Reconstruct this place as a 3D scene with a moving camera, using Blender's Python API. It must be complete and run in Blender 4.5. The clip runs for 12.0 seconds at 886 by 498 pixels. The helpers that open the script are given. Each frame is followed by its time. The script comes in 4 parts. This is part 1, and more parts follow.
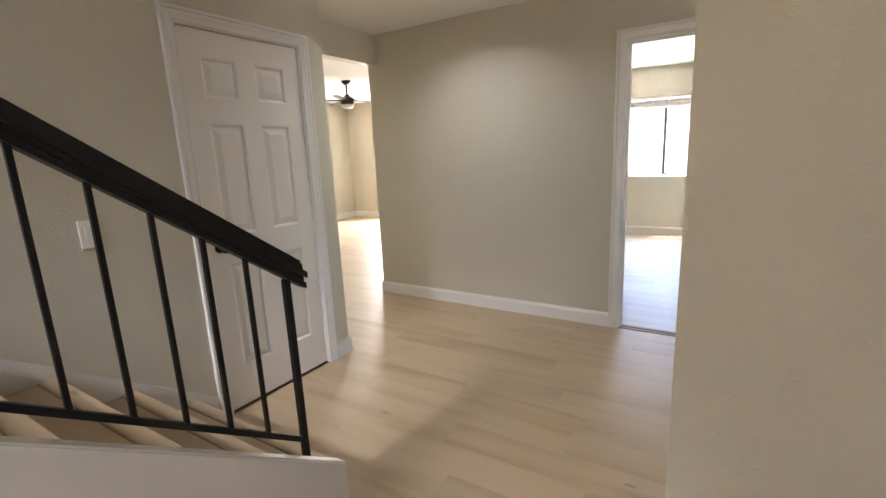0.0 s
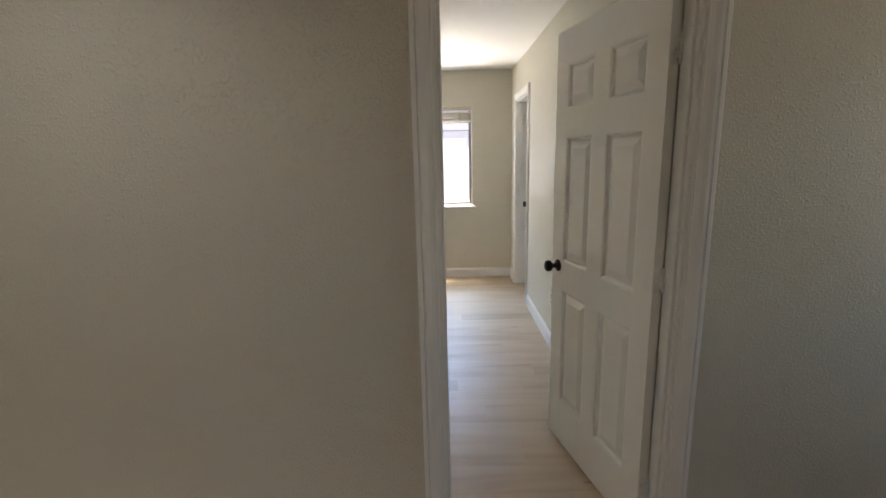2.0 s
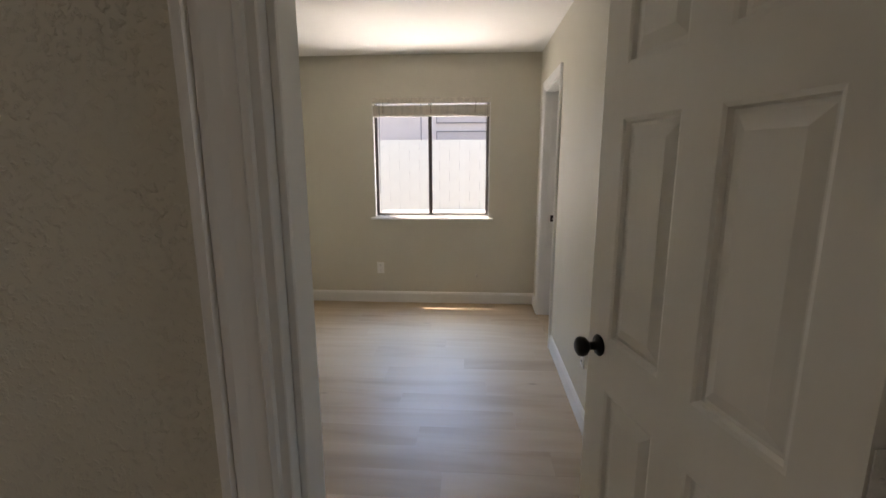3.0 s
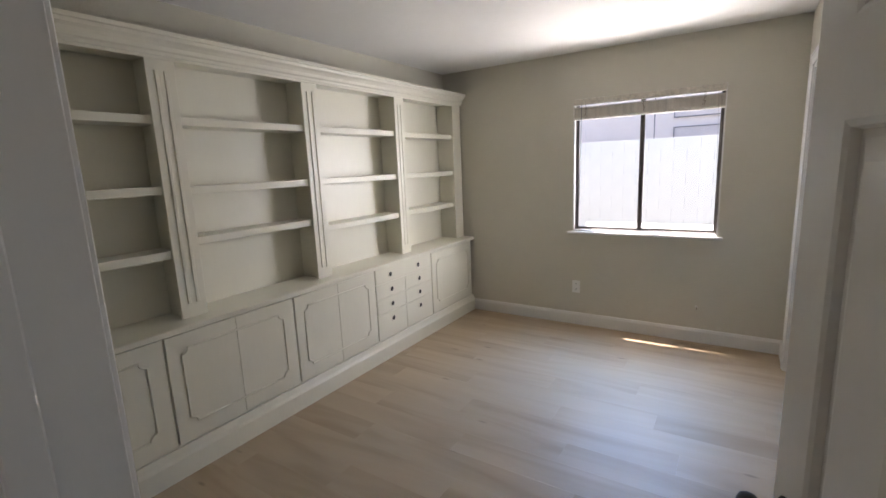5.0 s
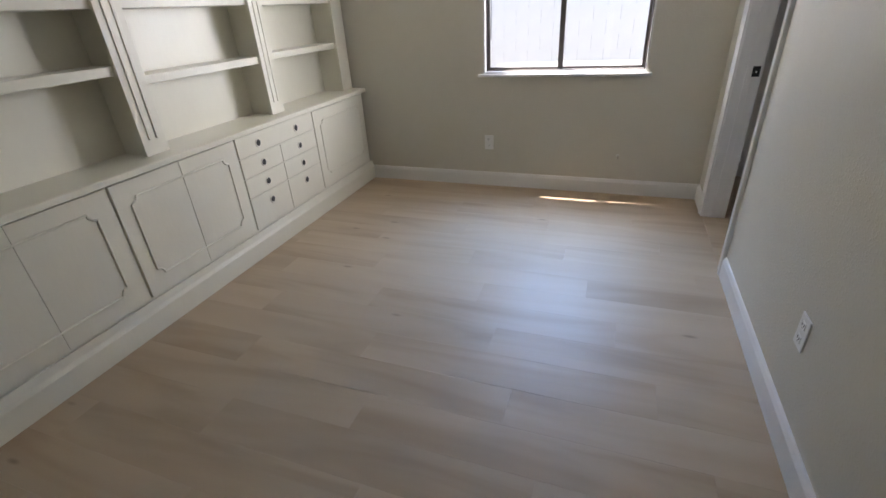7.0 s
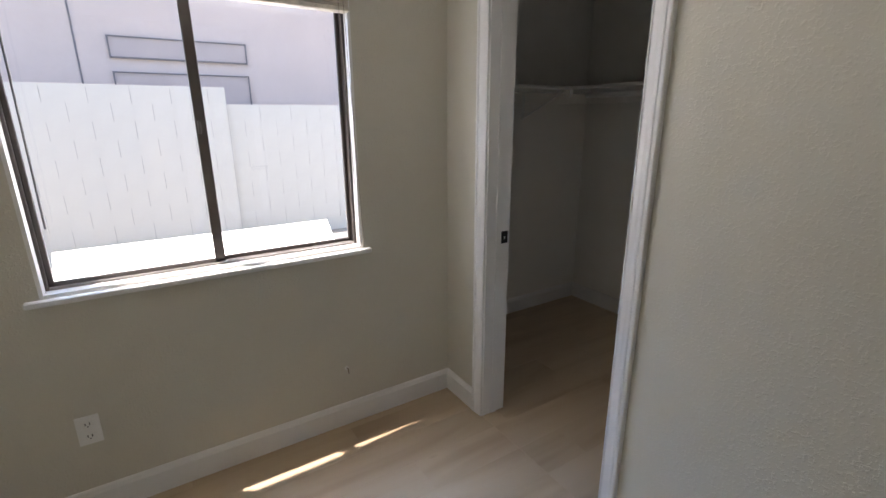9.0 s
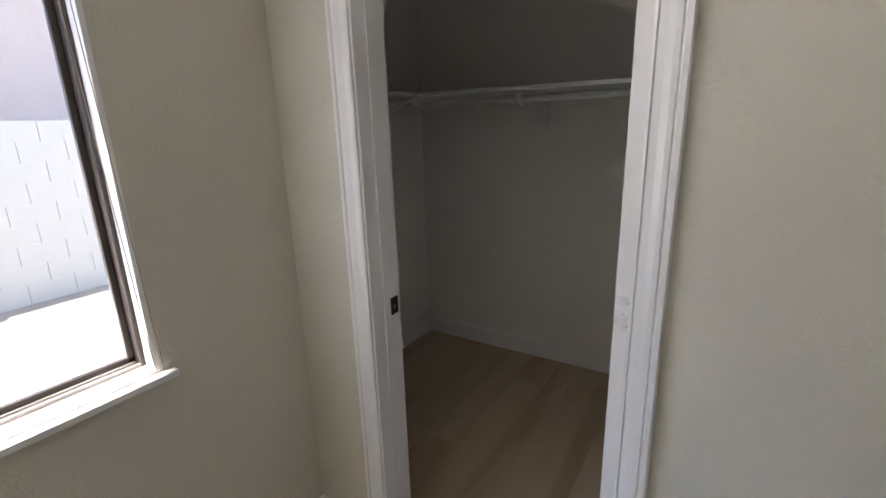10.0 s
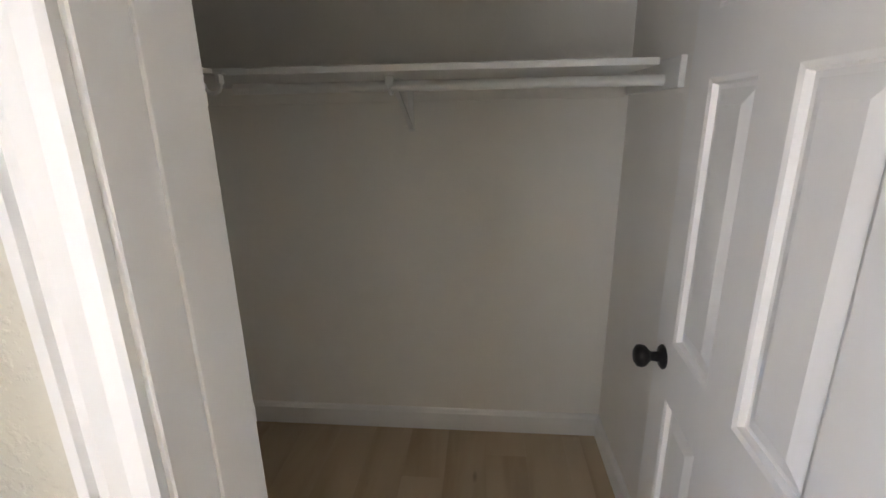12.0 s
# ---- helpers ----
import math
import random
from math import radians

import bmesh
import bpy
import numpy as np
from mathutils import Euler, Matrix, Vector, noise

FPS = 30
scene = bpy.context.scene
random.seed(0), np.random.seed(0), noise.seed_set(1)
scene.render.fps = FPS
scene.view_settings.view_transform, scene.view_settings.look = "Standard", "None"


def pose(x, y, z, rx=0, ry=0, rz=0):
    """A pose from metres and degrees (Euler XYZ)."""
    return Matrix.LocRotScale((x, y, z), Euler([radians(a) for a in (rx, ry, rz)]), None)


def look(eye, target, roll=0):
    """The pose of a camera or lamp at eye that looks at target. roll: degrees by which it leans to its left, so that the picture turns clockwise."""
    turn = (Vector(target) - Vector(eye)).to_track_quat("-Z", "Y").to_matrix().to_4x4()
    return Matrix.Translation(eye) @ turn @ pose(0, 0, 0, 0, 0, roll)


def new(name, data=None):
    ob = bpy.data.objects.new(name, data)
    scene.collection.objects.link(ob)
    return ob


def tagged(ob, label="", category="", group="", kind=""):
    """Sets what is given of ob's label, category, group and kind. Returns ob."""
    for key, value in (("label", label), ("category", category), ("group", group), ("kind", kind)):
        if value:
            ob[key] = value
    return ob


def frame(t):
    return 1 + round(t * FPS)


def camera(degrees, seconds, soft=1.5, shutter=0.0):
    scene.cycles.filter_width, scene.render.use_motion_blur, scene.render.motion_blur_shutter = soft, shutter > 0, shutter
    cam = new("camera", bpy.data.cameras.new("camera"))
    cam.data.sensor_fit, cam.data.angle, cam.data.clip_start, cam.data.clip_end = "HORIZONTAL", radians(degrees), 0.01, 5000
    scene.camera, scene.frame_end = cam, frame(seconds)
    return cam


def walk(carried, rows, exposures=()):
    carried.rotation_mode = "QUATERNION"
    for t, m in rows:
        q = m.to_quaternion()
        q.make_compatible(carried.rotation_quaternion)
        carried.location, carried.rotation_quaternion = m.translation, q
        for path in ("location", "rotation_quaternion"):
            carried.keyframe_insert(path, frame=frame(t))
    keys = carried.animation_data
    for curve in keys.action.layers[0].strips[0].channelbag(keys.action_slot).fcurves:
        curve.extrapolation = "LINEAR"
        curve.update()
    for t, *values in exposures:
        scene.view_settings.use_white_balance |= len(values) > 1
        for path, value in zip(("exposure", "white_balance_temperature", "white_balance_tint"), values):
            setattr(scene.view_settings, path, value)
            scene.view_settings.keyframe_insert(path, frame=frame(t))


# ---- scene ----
cam = camera(88.4, 12.0)
PATH = [
    (0, (0.647, -3.454, 1.367), (-0.405, -1.805, 0.952), -2.6),
    (0.3, (0.463, -3.163, 1.351), (-0.407, -1.409, 0.942), -2.7),
    (0.5, (0.342, -2.961, 1.372), (-0.41, -1.152, 0.971), -2.9),
    (1, (0.148, -2.43, 1.384), (-0.331, -0.524, 1.015), -2.0),
    (1.5, (0.033, -1.917, 1.488), (-0.201, 0.027, 1.081), -1.7),
    (2, (0.012, -1.423, 1.494), (0.0, 0.535, 1.089), -1.4),
    (2.5, (0.119, -0.934, 1.504), (0.143, 1.023, 1.095), -0.7),
    (3, (0.214, -0.466, 1.463), (0.075, 1.491, 1.075), -0.2),
    (3.5, (0.27, -0.124, 1.49), (-0.207, 1.785, 1.134), -1.0),
    (3.7, (0.309, -0.025, 1.468), (-0.331, 1.842, 1.142), -1.3),
    (5.3, (0.477, -0.067, 1.53), (-0.612, 1.565, 1.14), -2.7),
    (5.5, (0.433, -0.073, 1.512), (-0.617, 1.57, 1.067), -2.9),
    (6, (0.359, 0.1, 1.447), (-0.607, 1.722, 0.786), -3.8),
    (6.5, (0.306, 0.287, 1.37), (-0.543, 1.878, 0.505), -4.7),
    (6.7, (0.264, 0.355, 1.356), (-0.512, 1.937, 0.41), -4.9),
    (8.3, (-0.333, 1.531, 1.43), (0.037, 3.377, 0.758), 1.0),
    (8.5, (-0.392, 1.723, 1.467), (0.169, 3.534, 0.829), 0.4),
    (9, (-0.408, 2.157, 1.46), (0.615, 3.784, 0.904), -0.3),
    (9.5, (-0.288, 2.526, 1.476), (1.075, 3.881, 0.923), -1.3),
    (10, (-0.148, 2.868, 1.481), (1.483, 3.899, 0.953), -1.7),
    (10.5, (0.119, 3.165, 1.468), (1.938, 3.818, 0.95), -1.8),
    (11, (0.358, 3.358, 1.493), (2.25, 3.689, 0.936), -1.3),
    (11.5, (0.512, 3.495, 1.496), (2.431, 3.543, 0.937), -1.2),
    (12, (0.526, 3.478, 1.498), (2.436, 3.655, 0.936), -0.95),
]
EXPOSURES = [(0.0, 3.75, 6850, 15), (0.5, 3.25, 7050, 15), (1.0, 2.9, 6950, 12), (1.5, 2.7, 7050, 14), (2.5, 2.8, 7100, 15), (3.0, 2.0, 7400, 18), (3.5, 1.6, 7400, 20), (5.3, 2.2, 6500, 18),
             (6.5, 2.2, 6350, 17), (8.5, 1.72, 6800, 20), (9.0, 1.8, 6650, 18), (9.5, 1.75, 6600, 16), (10.0, 2.0, 6600, 18), (10.5, 2.8, 6700, 18), (11.0, 2.75, 6800, 18), (12.0, 3.0, 6850, 18)]
walk(cam, [(t, look(eye, target, roll)) for t, eye, target, roll in PATH], EXPOSURES)

# ---- world, sun, daylight ----
world = bpy.data.worlds.new("world")
scene.world = world
world.use_nodes = True
wn = world.node_tree.nodes
sky = wn.new("ShaderNodeTexSky")
sky.sky_type = "NISHITA"
sky.sun_disc = False
SUN_WAY = Vector((0.23, -0.15, -0.87)).normalized()
sky.sun_elevation = math.asin(-SUN_WAY.z)
sky.sun_rotation = math.atan2(-SUN_WAY.x, -SUN_WAY.y)
world.node_tree.links.new(sky.outputs[0], wn["Background"].inputs[0])
wn["Background"].inputs[1].default_value = 0.14

sun = new("sun", bpy.data.lights.new("sun", "SUN"))
sun.data.energy, sun.data.angle, sun.data.color = 3.6, radians(0.5), (1.0, 0.95, 0.88)
sun.matrix_world = Matrix.Translation((0, 0, 8)) @ SUN_WAY.to_track_quat("-Z", "Y").to_matrix().to_4x4()


def window_light(name, x, y, z, w, h, way, energy, color=(1.0, 0.98, 0.95), spread=180):
    """An area lamp that stands in for the daylight of a seen or an added opening."""
    lamp = bpy.data.lights.new(name, "AREA")
    lamp.shape, lamp.size, lamp.size_y, lamp.energy, lamp.color = "RECTANGLE", w, h, energy, color
    lamp.spread = radians(spread)
    ob = new(name, lamp)
    ob.matrix_world = Matrix.Translation((x, y, z)) @ Vector(way).to_track_quat("-Z", "Y").to_matrix().to_4x4()
    return ob


# the sky's light that falls in through the bedroom window, and the sunlit slab's light that rises through it
window_light("bedroom_window_sky", -.22, 4.40, 1.80, 1.25, .8, (0, -.62, -.785), 3.2, (0.30, 0.55, 1.0), 72)
window_light("bedroom_window_slab", -.22, 4.46, .66, 1.25, .7, (0, -.66, .75), 5.0, (1.0, 0.98, 0.95), 88)
window_light("bedroom_window_yard_left", .02, 4.34, 1.45, .8, 1.05, (-.90, -.44, 0), 3.3, (0.92, 0.96, 1.0), 96)
window_light("bedroom_window_yard_right", -.46, 4.34, 1.45, .8, 1.05, (.90, -.44, 0), 0.62, (0.86, 0.93, 1.0), 92)
# fill lamp for the living room, in an opening added out of view
window_light("living_fill_light", -5.66, 4.40, 1.25, .5, 1.9, (0, -1, 0), 13, (1.0, 0.97, 0.92), 120)
# added fill from above the stairs, in an unseen upper opening
window_light("stair_fill_light", -1.07, -7.45, 3.6, .9, 1.5, (0, .43, -.90), 20, (0.90, 0.92, 1.0), 84)
# made-up side opening's lamp, brightens the stair wall from the right
window_light("entry_fill_light", 2.74, -4.3, 1.5, .4, 1.2, (-1, 0, 0), .36, (0.86, 0.88, 1.0))
# weak added lamp at the unseen hall end, lifts the right hall wall
window_light("hall_end_fill_light", 2.74, -.6, 1.5, .7, 1.1, (-1, 0, 0), .10, (0.92, 0.95, 1.0))

# the recessed lamp that is lit in the hall ceiling
DOWN = (-1.08, -.68)
hall_lamp = window_light("hall_downlight", DOWN[0], DOWN[1], 2.424, .11, .11, (0, 0, -1), .55, (0.90, 0.95, 1.0), 140)
hall_lamp.data.shape = "DISK"


# ---- materials ----
def material(name, color, rough=0.5, metal=0.0, spec=0.5):
    m = bpy.data.materials.new(name)
    m.use_nodes = True
    n = m.node_tree.nodes
    b = n["Principled BSDF"]
    b.inputs["Base Color"].default_value = (*color, 1)
    b.inputs["Roughness"].default_value = rough
    b.inputs["Metallic"].default_value = metal
    b.inputs["Specular IOR Level"].default_value = spec
    return m, m.node_tree, b


def node(t, kind, **values):
    n = t.nodes.new(kind)
    for k, v in values.items():
        n.inputs[k].default_value = v
    return n


def coords(t, scale=(1, 1, 1)):
    c = t.nodes.new("ShaderNodeTexCoord")
    mp = t.nodes.new("ShaderNodeMapping")
    mp.inputs["Scale"].default_value = scale
    t.links.new(c.outputs["Object"], mp.inputs[0])
    return mp


def vary(t, b, color, amount, scale, detail=3.0, stretch=(1, 1, 1)):
    """Two-scale mottling of the base colour."""
    mp = coords(t, stretch)
    n1 = node(t, "ShaderNodeTexNoise", Scale=scale, Detail=detail)
    n2 = node(t, "ShaderNodeTexNoise", Scale=scale * 9, Detail=2.0)
    t.links.new(mp.outputs[0], n1.inputs["Vector"])
    t.links.new(mp.outputs[0], n2.inputs["Vector"])
    mx = t.nodes.new("ShaderNodeMath")
    mx.operation = "MULTIPLY_ADD"
    mx.inputs[1].default_value = 0.35
    t.links.new(n2.outputs["Fac"], mx.inputs[0])
    t.links.new(n1.outputs["Fac"], mx.inputs[2])
    r = t.nodes.new("ShaderNodeValToRGB")
    r.color_ramp.elements[0].position, r.color_ramp.elements[1].position = 0.35, 1.0
    r.color_ramp.elements[0].color = (*[c * (1 - amount) for c in color], 1)
    r.color_ramp.elements[1].color = (*[min(1, c * (1 + amount)) for c in color], 1)
    t.links.new(mx.outputs[0], r.inputs[0])
    t.links.new(r.outputs[0], b.inputs["Base Color"])
    return mp


def painted_wall(name, color, rough=0.55, lumps=0.3):
    """Flat paint over a knock-down plaster texture."""
    m, t, b = material(name, color, rough, 0, 0.35)
    mp = vary(t, b, color, 0.035, 1.3)
    flat = node(t, "ShaderNodeTexNoise", Scale=105.0, Detail=3.0)
    peel = node(t, "ShaderNodeTexNoise", Scale=190.0, Detail=2.0)
    patch = node(t, "ShaderNodeTexNoise", Scale=16.0, Detail=2.0)
    for n in (flat, peel, patch):
        t.links.new(mp.outputs[0], n.inputs["Vector"])

    def smooth(source, lo, hi, a, b):
        q = t.nodes.new("ShaderNodeMapRange")
        q.interpolation_type = "SMOOTHSTEP"
        for k, v in zip((1, 2, 3, 4), (lo, hi, a, b)):
            q.inputs[k].default_value = v
        t.links.new(source, q.inputs[0])
        return q.outputs[0]

    r = t.nodes.new("ShaderNodeMath")
    r.operation = "MULTIPLY"
    t.links.new(smooth(flat.outputs["Fac"], 0.50, 0.66, 0.0, 1.0), r.inputs[0])
    t.links.new(smooth(patch.outputs["Fac"], 0.36, 0.60, 0.35, 1.0), r.inputs[1])
    add = t.nodes.new("ShaderNodeMath")
    add.operation = "MULTIPLY_ADD"
    add.inputs[1].default_value = 0.22
    t.links.new(peel.outputs["Fac"], add.inputs[0])
    t.links.new(r.outputs[0], add.inputs[2])
    bp = node(t, "ShaderNodeBump", Strength=lumps, Distance=0.0045)
    t.links.new(add.outputs[0], bp.inputs["Height"])
    t.links.new(bp.outputs[0], b.inputs["Normal"])
    return m


def painted_wood(name, color, rough=0.34, brush=0.06):
    m, t, b = material(name, color, rough, 0, 0.5)
    mp = vary(t, b, color, 0.03, 3.0, stretch=(1, 1, 0.35))
    n = node(t, "ShaderNodeTexNoise", Scale=55.0, Detail=3.0)
    t.links.new(mp.outputs[0], n.inputs["Vector"])
    bp = node(t, "ShaderNodeBump", Strength=brush, Distance=0.004)
    t.links.new(n.outputs["Fac"], bp.inputs["Height"])
    t.links.new(bp.outputs[0], b.inputs["Normal"])
    return m


def plank_material(name, island=False):
    """Pale oak vinyl planks, grain along x, each plank a little different."""
    m, t, b = material(name, (0.4, 0.29, 0.19), 0.42, 0, 0.4)
    if island:
        rnd = t.nodes.new("ShaderNodeNewGeometry").outputs["Random Per Island"]
    else:
        rnd = t.nodes.new("ShaderNodeObjectInfo").outputs["Random"]
    mp = coords(t, (1, 1, 1))
    off = t.nodes.new("ShaderNodeVectorMath")
    off.operation = "MULTIPLY_ADD"
    off.inputs[1].default_value = (37.0, 23.0, 11.0)
    cmb = t.nodes.new("ShaderNodeCombineXYZ")
    for i in range(3):
        t.links.new(rnd, cmb.inputs[i])
    t.links.new(cmb.outputs[0], off.inputs[0])
    t.links.new(mp.outputs[0], off.inputs[2])

    def grain(sx, sy, scale, detail, dist=0.0):
        mm = t.nodes.new("ShaderNodeMapping")
        mm.inputs["Scale"].default_value = (sx, sy, 1)
        t.links.new(off.outputs[0], mm.inputs[0])
        nn = node(t, "ShaderNodeTexNoise", Scale=scale, Detail=detail, Distortion=dist)
        t.links.new(mm.outputs[0], nn.inputs["Vector"])
        return nn.outputs["Fac"]

    broad, fine, pores = grain(0.75, 5.5, 1.0, 3, 0.8), grain(2.0, 38, 1.0, 3), grain(9, 190, 1.0, 2)
    s1 = t.nodes.new("ShaderNodeMath")
    s1.operation = "MULTIPLY_ADD"
    s1.inputs[1].default_value = 0.05
    t.links.new(fine, s1.inputs[0])
    t.links.new(broad, s1.inputs[2])
    r = t.nodes.new("ShaderNodeValToRGB")
    e = r.color_ramp.elements
    e[0].position, e[0].color = 0.30, (0.378, 0.277, 0.174, 1)
    e[1].position, e[1].color = 0.80, (0.522, 0.408, 0.280, 1)
    k = e.new(0.52)
    k.color = (0.470, 0.358, 0.236, 1)
    t.links.new(s1.outputs[0], r.inputs[0])
    tone = t.nodes.new("ShaderNodeMapRange")
    tone.inputs[3].default_value, tone.inputs[4].default_value = 0.965, 1.035
    t.links.new(rnd, tone.inputs[0])
    mul = t.nodes.new("ShaderNodeVectorMath")
    mul.operation = "SCALE"
    t.links.new(r.outputs[0], mul.inputs[0])
    t.links.new(tone.outputs[0], mul.inputs["Scale"])
    # sparse dark knots and smudges
    km = t.nodes.new("ShaderNodeMapping")
    km.inputs["Scale"].default_value = (1.0, 3.2, 1)
    t.links.new(off.outputs[0], km.inputs[0])
    kv = node(t, "ShaderNodeTexVoronoi", Scale=1.9)
    t.links.new(km.outputs[0], kv.inputs["Vector"])
    kr = t.nodes.new("ShaderNodeMapRange")
    kr.interpolation_type = "SMOOTHSTEP"
    for i, v in zip((1, 2, 3, 4), (0.012, 0.085, 0.62, 1.0)):
        kr.inputs[i].default_value = v
    t.links.new(kv.outputs["Distance"], kr.inputs[0])
    knot = t.nodes.new("ShaderNodeVectorMath")
    knot.operation = "SCALE"
    t.links.new(mul.outputs[0], knot.inputs[0])
    t.links.new(kr.outputs[0], knot.inputs["Scale"])
    t.links.new(knot.outputs[0], b.inputs["Base Color"])
    rr = t.nodes.new("ShaderNodeMapRange")
    rr.inputs[3].default_value, rr.inputs[4].default_value = 0.41, 0.48
    t.links.new(fine, rr.inputs[0])
    t.links.new(rr.outputs[0], b.inputs["Roughness"])
    bp = node(t, "ShaderNodeBump", Strength=0.05, Distance=0.001)
    t.links.new(pores, bp.inputs["Height"])
    t.links.new(bp.outputs[0], b.inputs["Normal"])
    return m


def glass_material():
    m, t, b = material("window_glass", (1, 1, 1), 0.0, 0, 0.5)
    b.inputs["Transmission Weight"].default_value = 1.0
    b.inputs["IOR"].default_value = 1.45
    return m


def rough_stuff(name, color, rough, amount, scale, bump=0.3, dist=0.01):
    m, t, b = material(name, color, rough)
    mp = vary(t, b, color, amount, scale)
    n = node(t, "ShaderNodeTexNoise", Scale=scale * 14, Detail=4.0)
    t.links.new(mp.outputs[0], n.inputs["Vector"])
    bp = node(t, "ShaderNodeBump", Strength=bump, Distance=dist)
    t.links.new(n.outputs["Fac"], bp.inputs["Height"])
    t.links.new(bp.outputs[0], b.inputs["Normal"])
    return m


WALL = painted_wall("greige_wall_paint", (0.6, 0.57, 0.48))
HALL_WALL = painted_wall("hall_wall_paint", (0.6, 0.57, 0.48), 0.40, 0.62)
CLOSET_WALL = painted_wall("closet_wall_paint", (0.80, 0.77, 0.71), 0.6, 0.14)
CEIL = painted_wall("white_ceiling_paint", (0.82, 0.81, 0.78), 0.8, 0.3)
TRIM = painted_wood("white_trim_paint", (0.76, 0.75, 0.725))
DOOR = painted_wood("white_door_paint", (0.79, 0.77, 0.73), 0.38)
CABINET = painted_wood("cream_cabinet_paint", (0.78, 0.75, 0.63), 0.36, 0.1)
PLANK = plank_material("pale_oak_plank")
SUBFLOOR = rough_stuff("floor_joint", (0.24, 0.17, 0.115), 0.8, 0.1, 4.0)
NOSE = rough_stuff("threshold_brown", (0.2, 0.13, 0.085), 0.5, 0.15, 6.0)
GLASS = glass_material()
BRONZE = rough_stuff("dark_bronze_aluminium", (0.075, 0.062, 0.055), 0.42, 0.15, 8.0, 0.05)
# bottom track metal, with the sunlight on it put into a paler colour
TRACK = rough_stuff("sunlit_aluminium_track", (0.30, 0.28, 0.265), 0.4, 0.2, 12.0, 0.1)
GREY_METAL = rough_stuff("grey_aluminium", (0.42, 0.42, 0.42), 0.4, 0.1, 8.0, 0.05)
BLACK = rough_stuff("black_hardware", (0.012, 0.011, 0.011), 0.38, 0.2, 20.0, 0.05)
IRON = rough_stuff("black_painted_iron", (0.013, 0.012, 0.012), 0.45, 0.2, 9.0, 0.1)
for metal_black in (BLACK, IRON):
    metal_black.node_tree.nodes["Principled BSDF"].inputs["Specular IOR Level"].default_value = 0.28
PLASTIC = material("white_plastic", (0.78, 0.77, 0.74), 0.3)[0]
# near-black that paints the shade inside outlet slots and finger holes
SLOT = material("hole_shade_dark", (0.03, 0.028, 0.025), 0.6)[0]
HINGE = rough_stuff("painted_hinge", (0.72, 0.71, 0.68), 0.35, 0.2, 30.0, 0.15, 0.002)
SHELF = painted_wood("closet_shelf_paint", (0.72, 0.71, 0.67), 0.4, 0.05)
BLIND = rough_stuff("woven_blind", (0.60, 0.55, 0.47), 0.65, 0.25, 40.0, 0.3, 0.003)
CORD = material("blind_cord", (0.3, 0.25, 0.19), 0.7)[0]
WAND = material("clear_grey_wand", (0.2, 0.2, 0.19), 0.3)[0]
BLOCK = rough_stuff("white_painted_block", (0.66, 0.65, 0.585), 0.8, 0.05, 3.0, 0.4, 0.006)
MORTAR = rough_stuff("block_mortar", (0.38, 0.37, 0.34), 0.9, 0.1, 6.0)
CONCRETE = rough_stuff("pale_concrete", (0.30, 0.282, 0.255), 0.85, 0.08, 1.5, 0.2, 0.004)
GROUND = rough_stuff("pale_gravel_ground", (0.36, 0.32, 0.26), 0.95, 0.2, 2.0, 0.6, 0.02)
STUCCO = rough_stuff("pale_pink_stucco", (0.6, 0.53, 0.5), 0.9, 0.05, 2.0, 0.4, 0.006)
PANEL_GREY = rough_stuff("grey_stucco_band", (0.48, 0.43, 0.42), 0.9, 0.05, 2.0, 0.4, 0.006)
GREY_LINE = material("grey_joint", (0.2, 0.19, 0.2), 0.8)[0]
FAN_BLACK = rough_stuff("fan_black", (0.02, 0.019, 0.018), 0.4, 0.2, 9.0, 0.05)
BARK = rough_stuff("palm_bark", (0.3, 0.19, 0.11), 0.9, 0.4, 9.0, 0.9, 0.03)
FROND = rough_stuff("palm_frond", (0.15, 0.22, 0.055), 0.5, 0.4, 4.0, 0.1)
SHRUB = rough_stuff("shrub_leaf", (0.07, 0.12, 0.035), 0.6, 0.4, 4.0, 0.1)
LENS, _, lens_shader = material("lit_lamp_lens", (0.85, 0.86, 0.88), 0.4)
lens_shader.inputs["Emission Color"].default_value = (0.90, 0.95, 1.0, 1)
lens_shader.inputs["Emission Strength"].default_value = 1.5
FANLIGHT = material("frosted_fan_glass", (0.85, 0.84, 0.8), 0.4)[0]


# ---- mesh helpers ----
def box(bm, x0, x1, y0, y1, z0, z1, bev=0.0):
    m = Matrix.Translation(((x0 + x1) / 2, (y0 + y1) / 2, (z0 + z1) / 2)) @ Matrix.Diagonal((abs(x1 - x0), abs(y1 - y0), abs(z1 - z0), 1))
    vs = bmesh.ops.create_cube(bm, size=1, matrix=m)["verts"]
    if bev:
        es = list({e for v in vs for e in v.link_edges})
        bmesh.ops.bevel(bm, geom=es, offset=bev, segments=1, affect="EDGES")
    return bm


def one_box(*a, **k):
    return box(bmesh.new(), *a, **k)


def tube(bm, a, b, r, r2=None, seg=12):
    a, b = Vector(a), Vector(b)
    m = Matrix.Translation((a + b) / 2) @ (b - a).to_track_quat("Z", "Y").to_matrix().to_4x4()
    bmesh.ops.create_cone(bm, cap_ends=True, segments=seg, radius1=r, radius2=r if r2 is None else r2, depth=(b - a).length, matrix=m)
    return bm


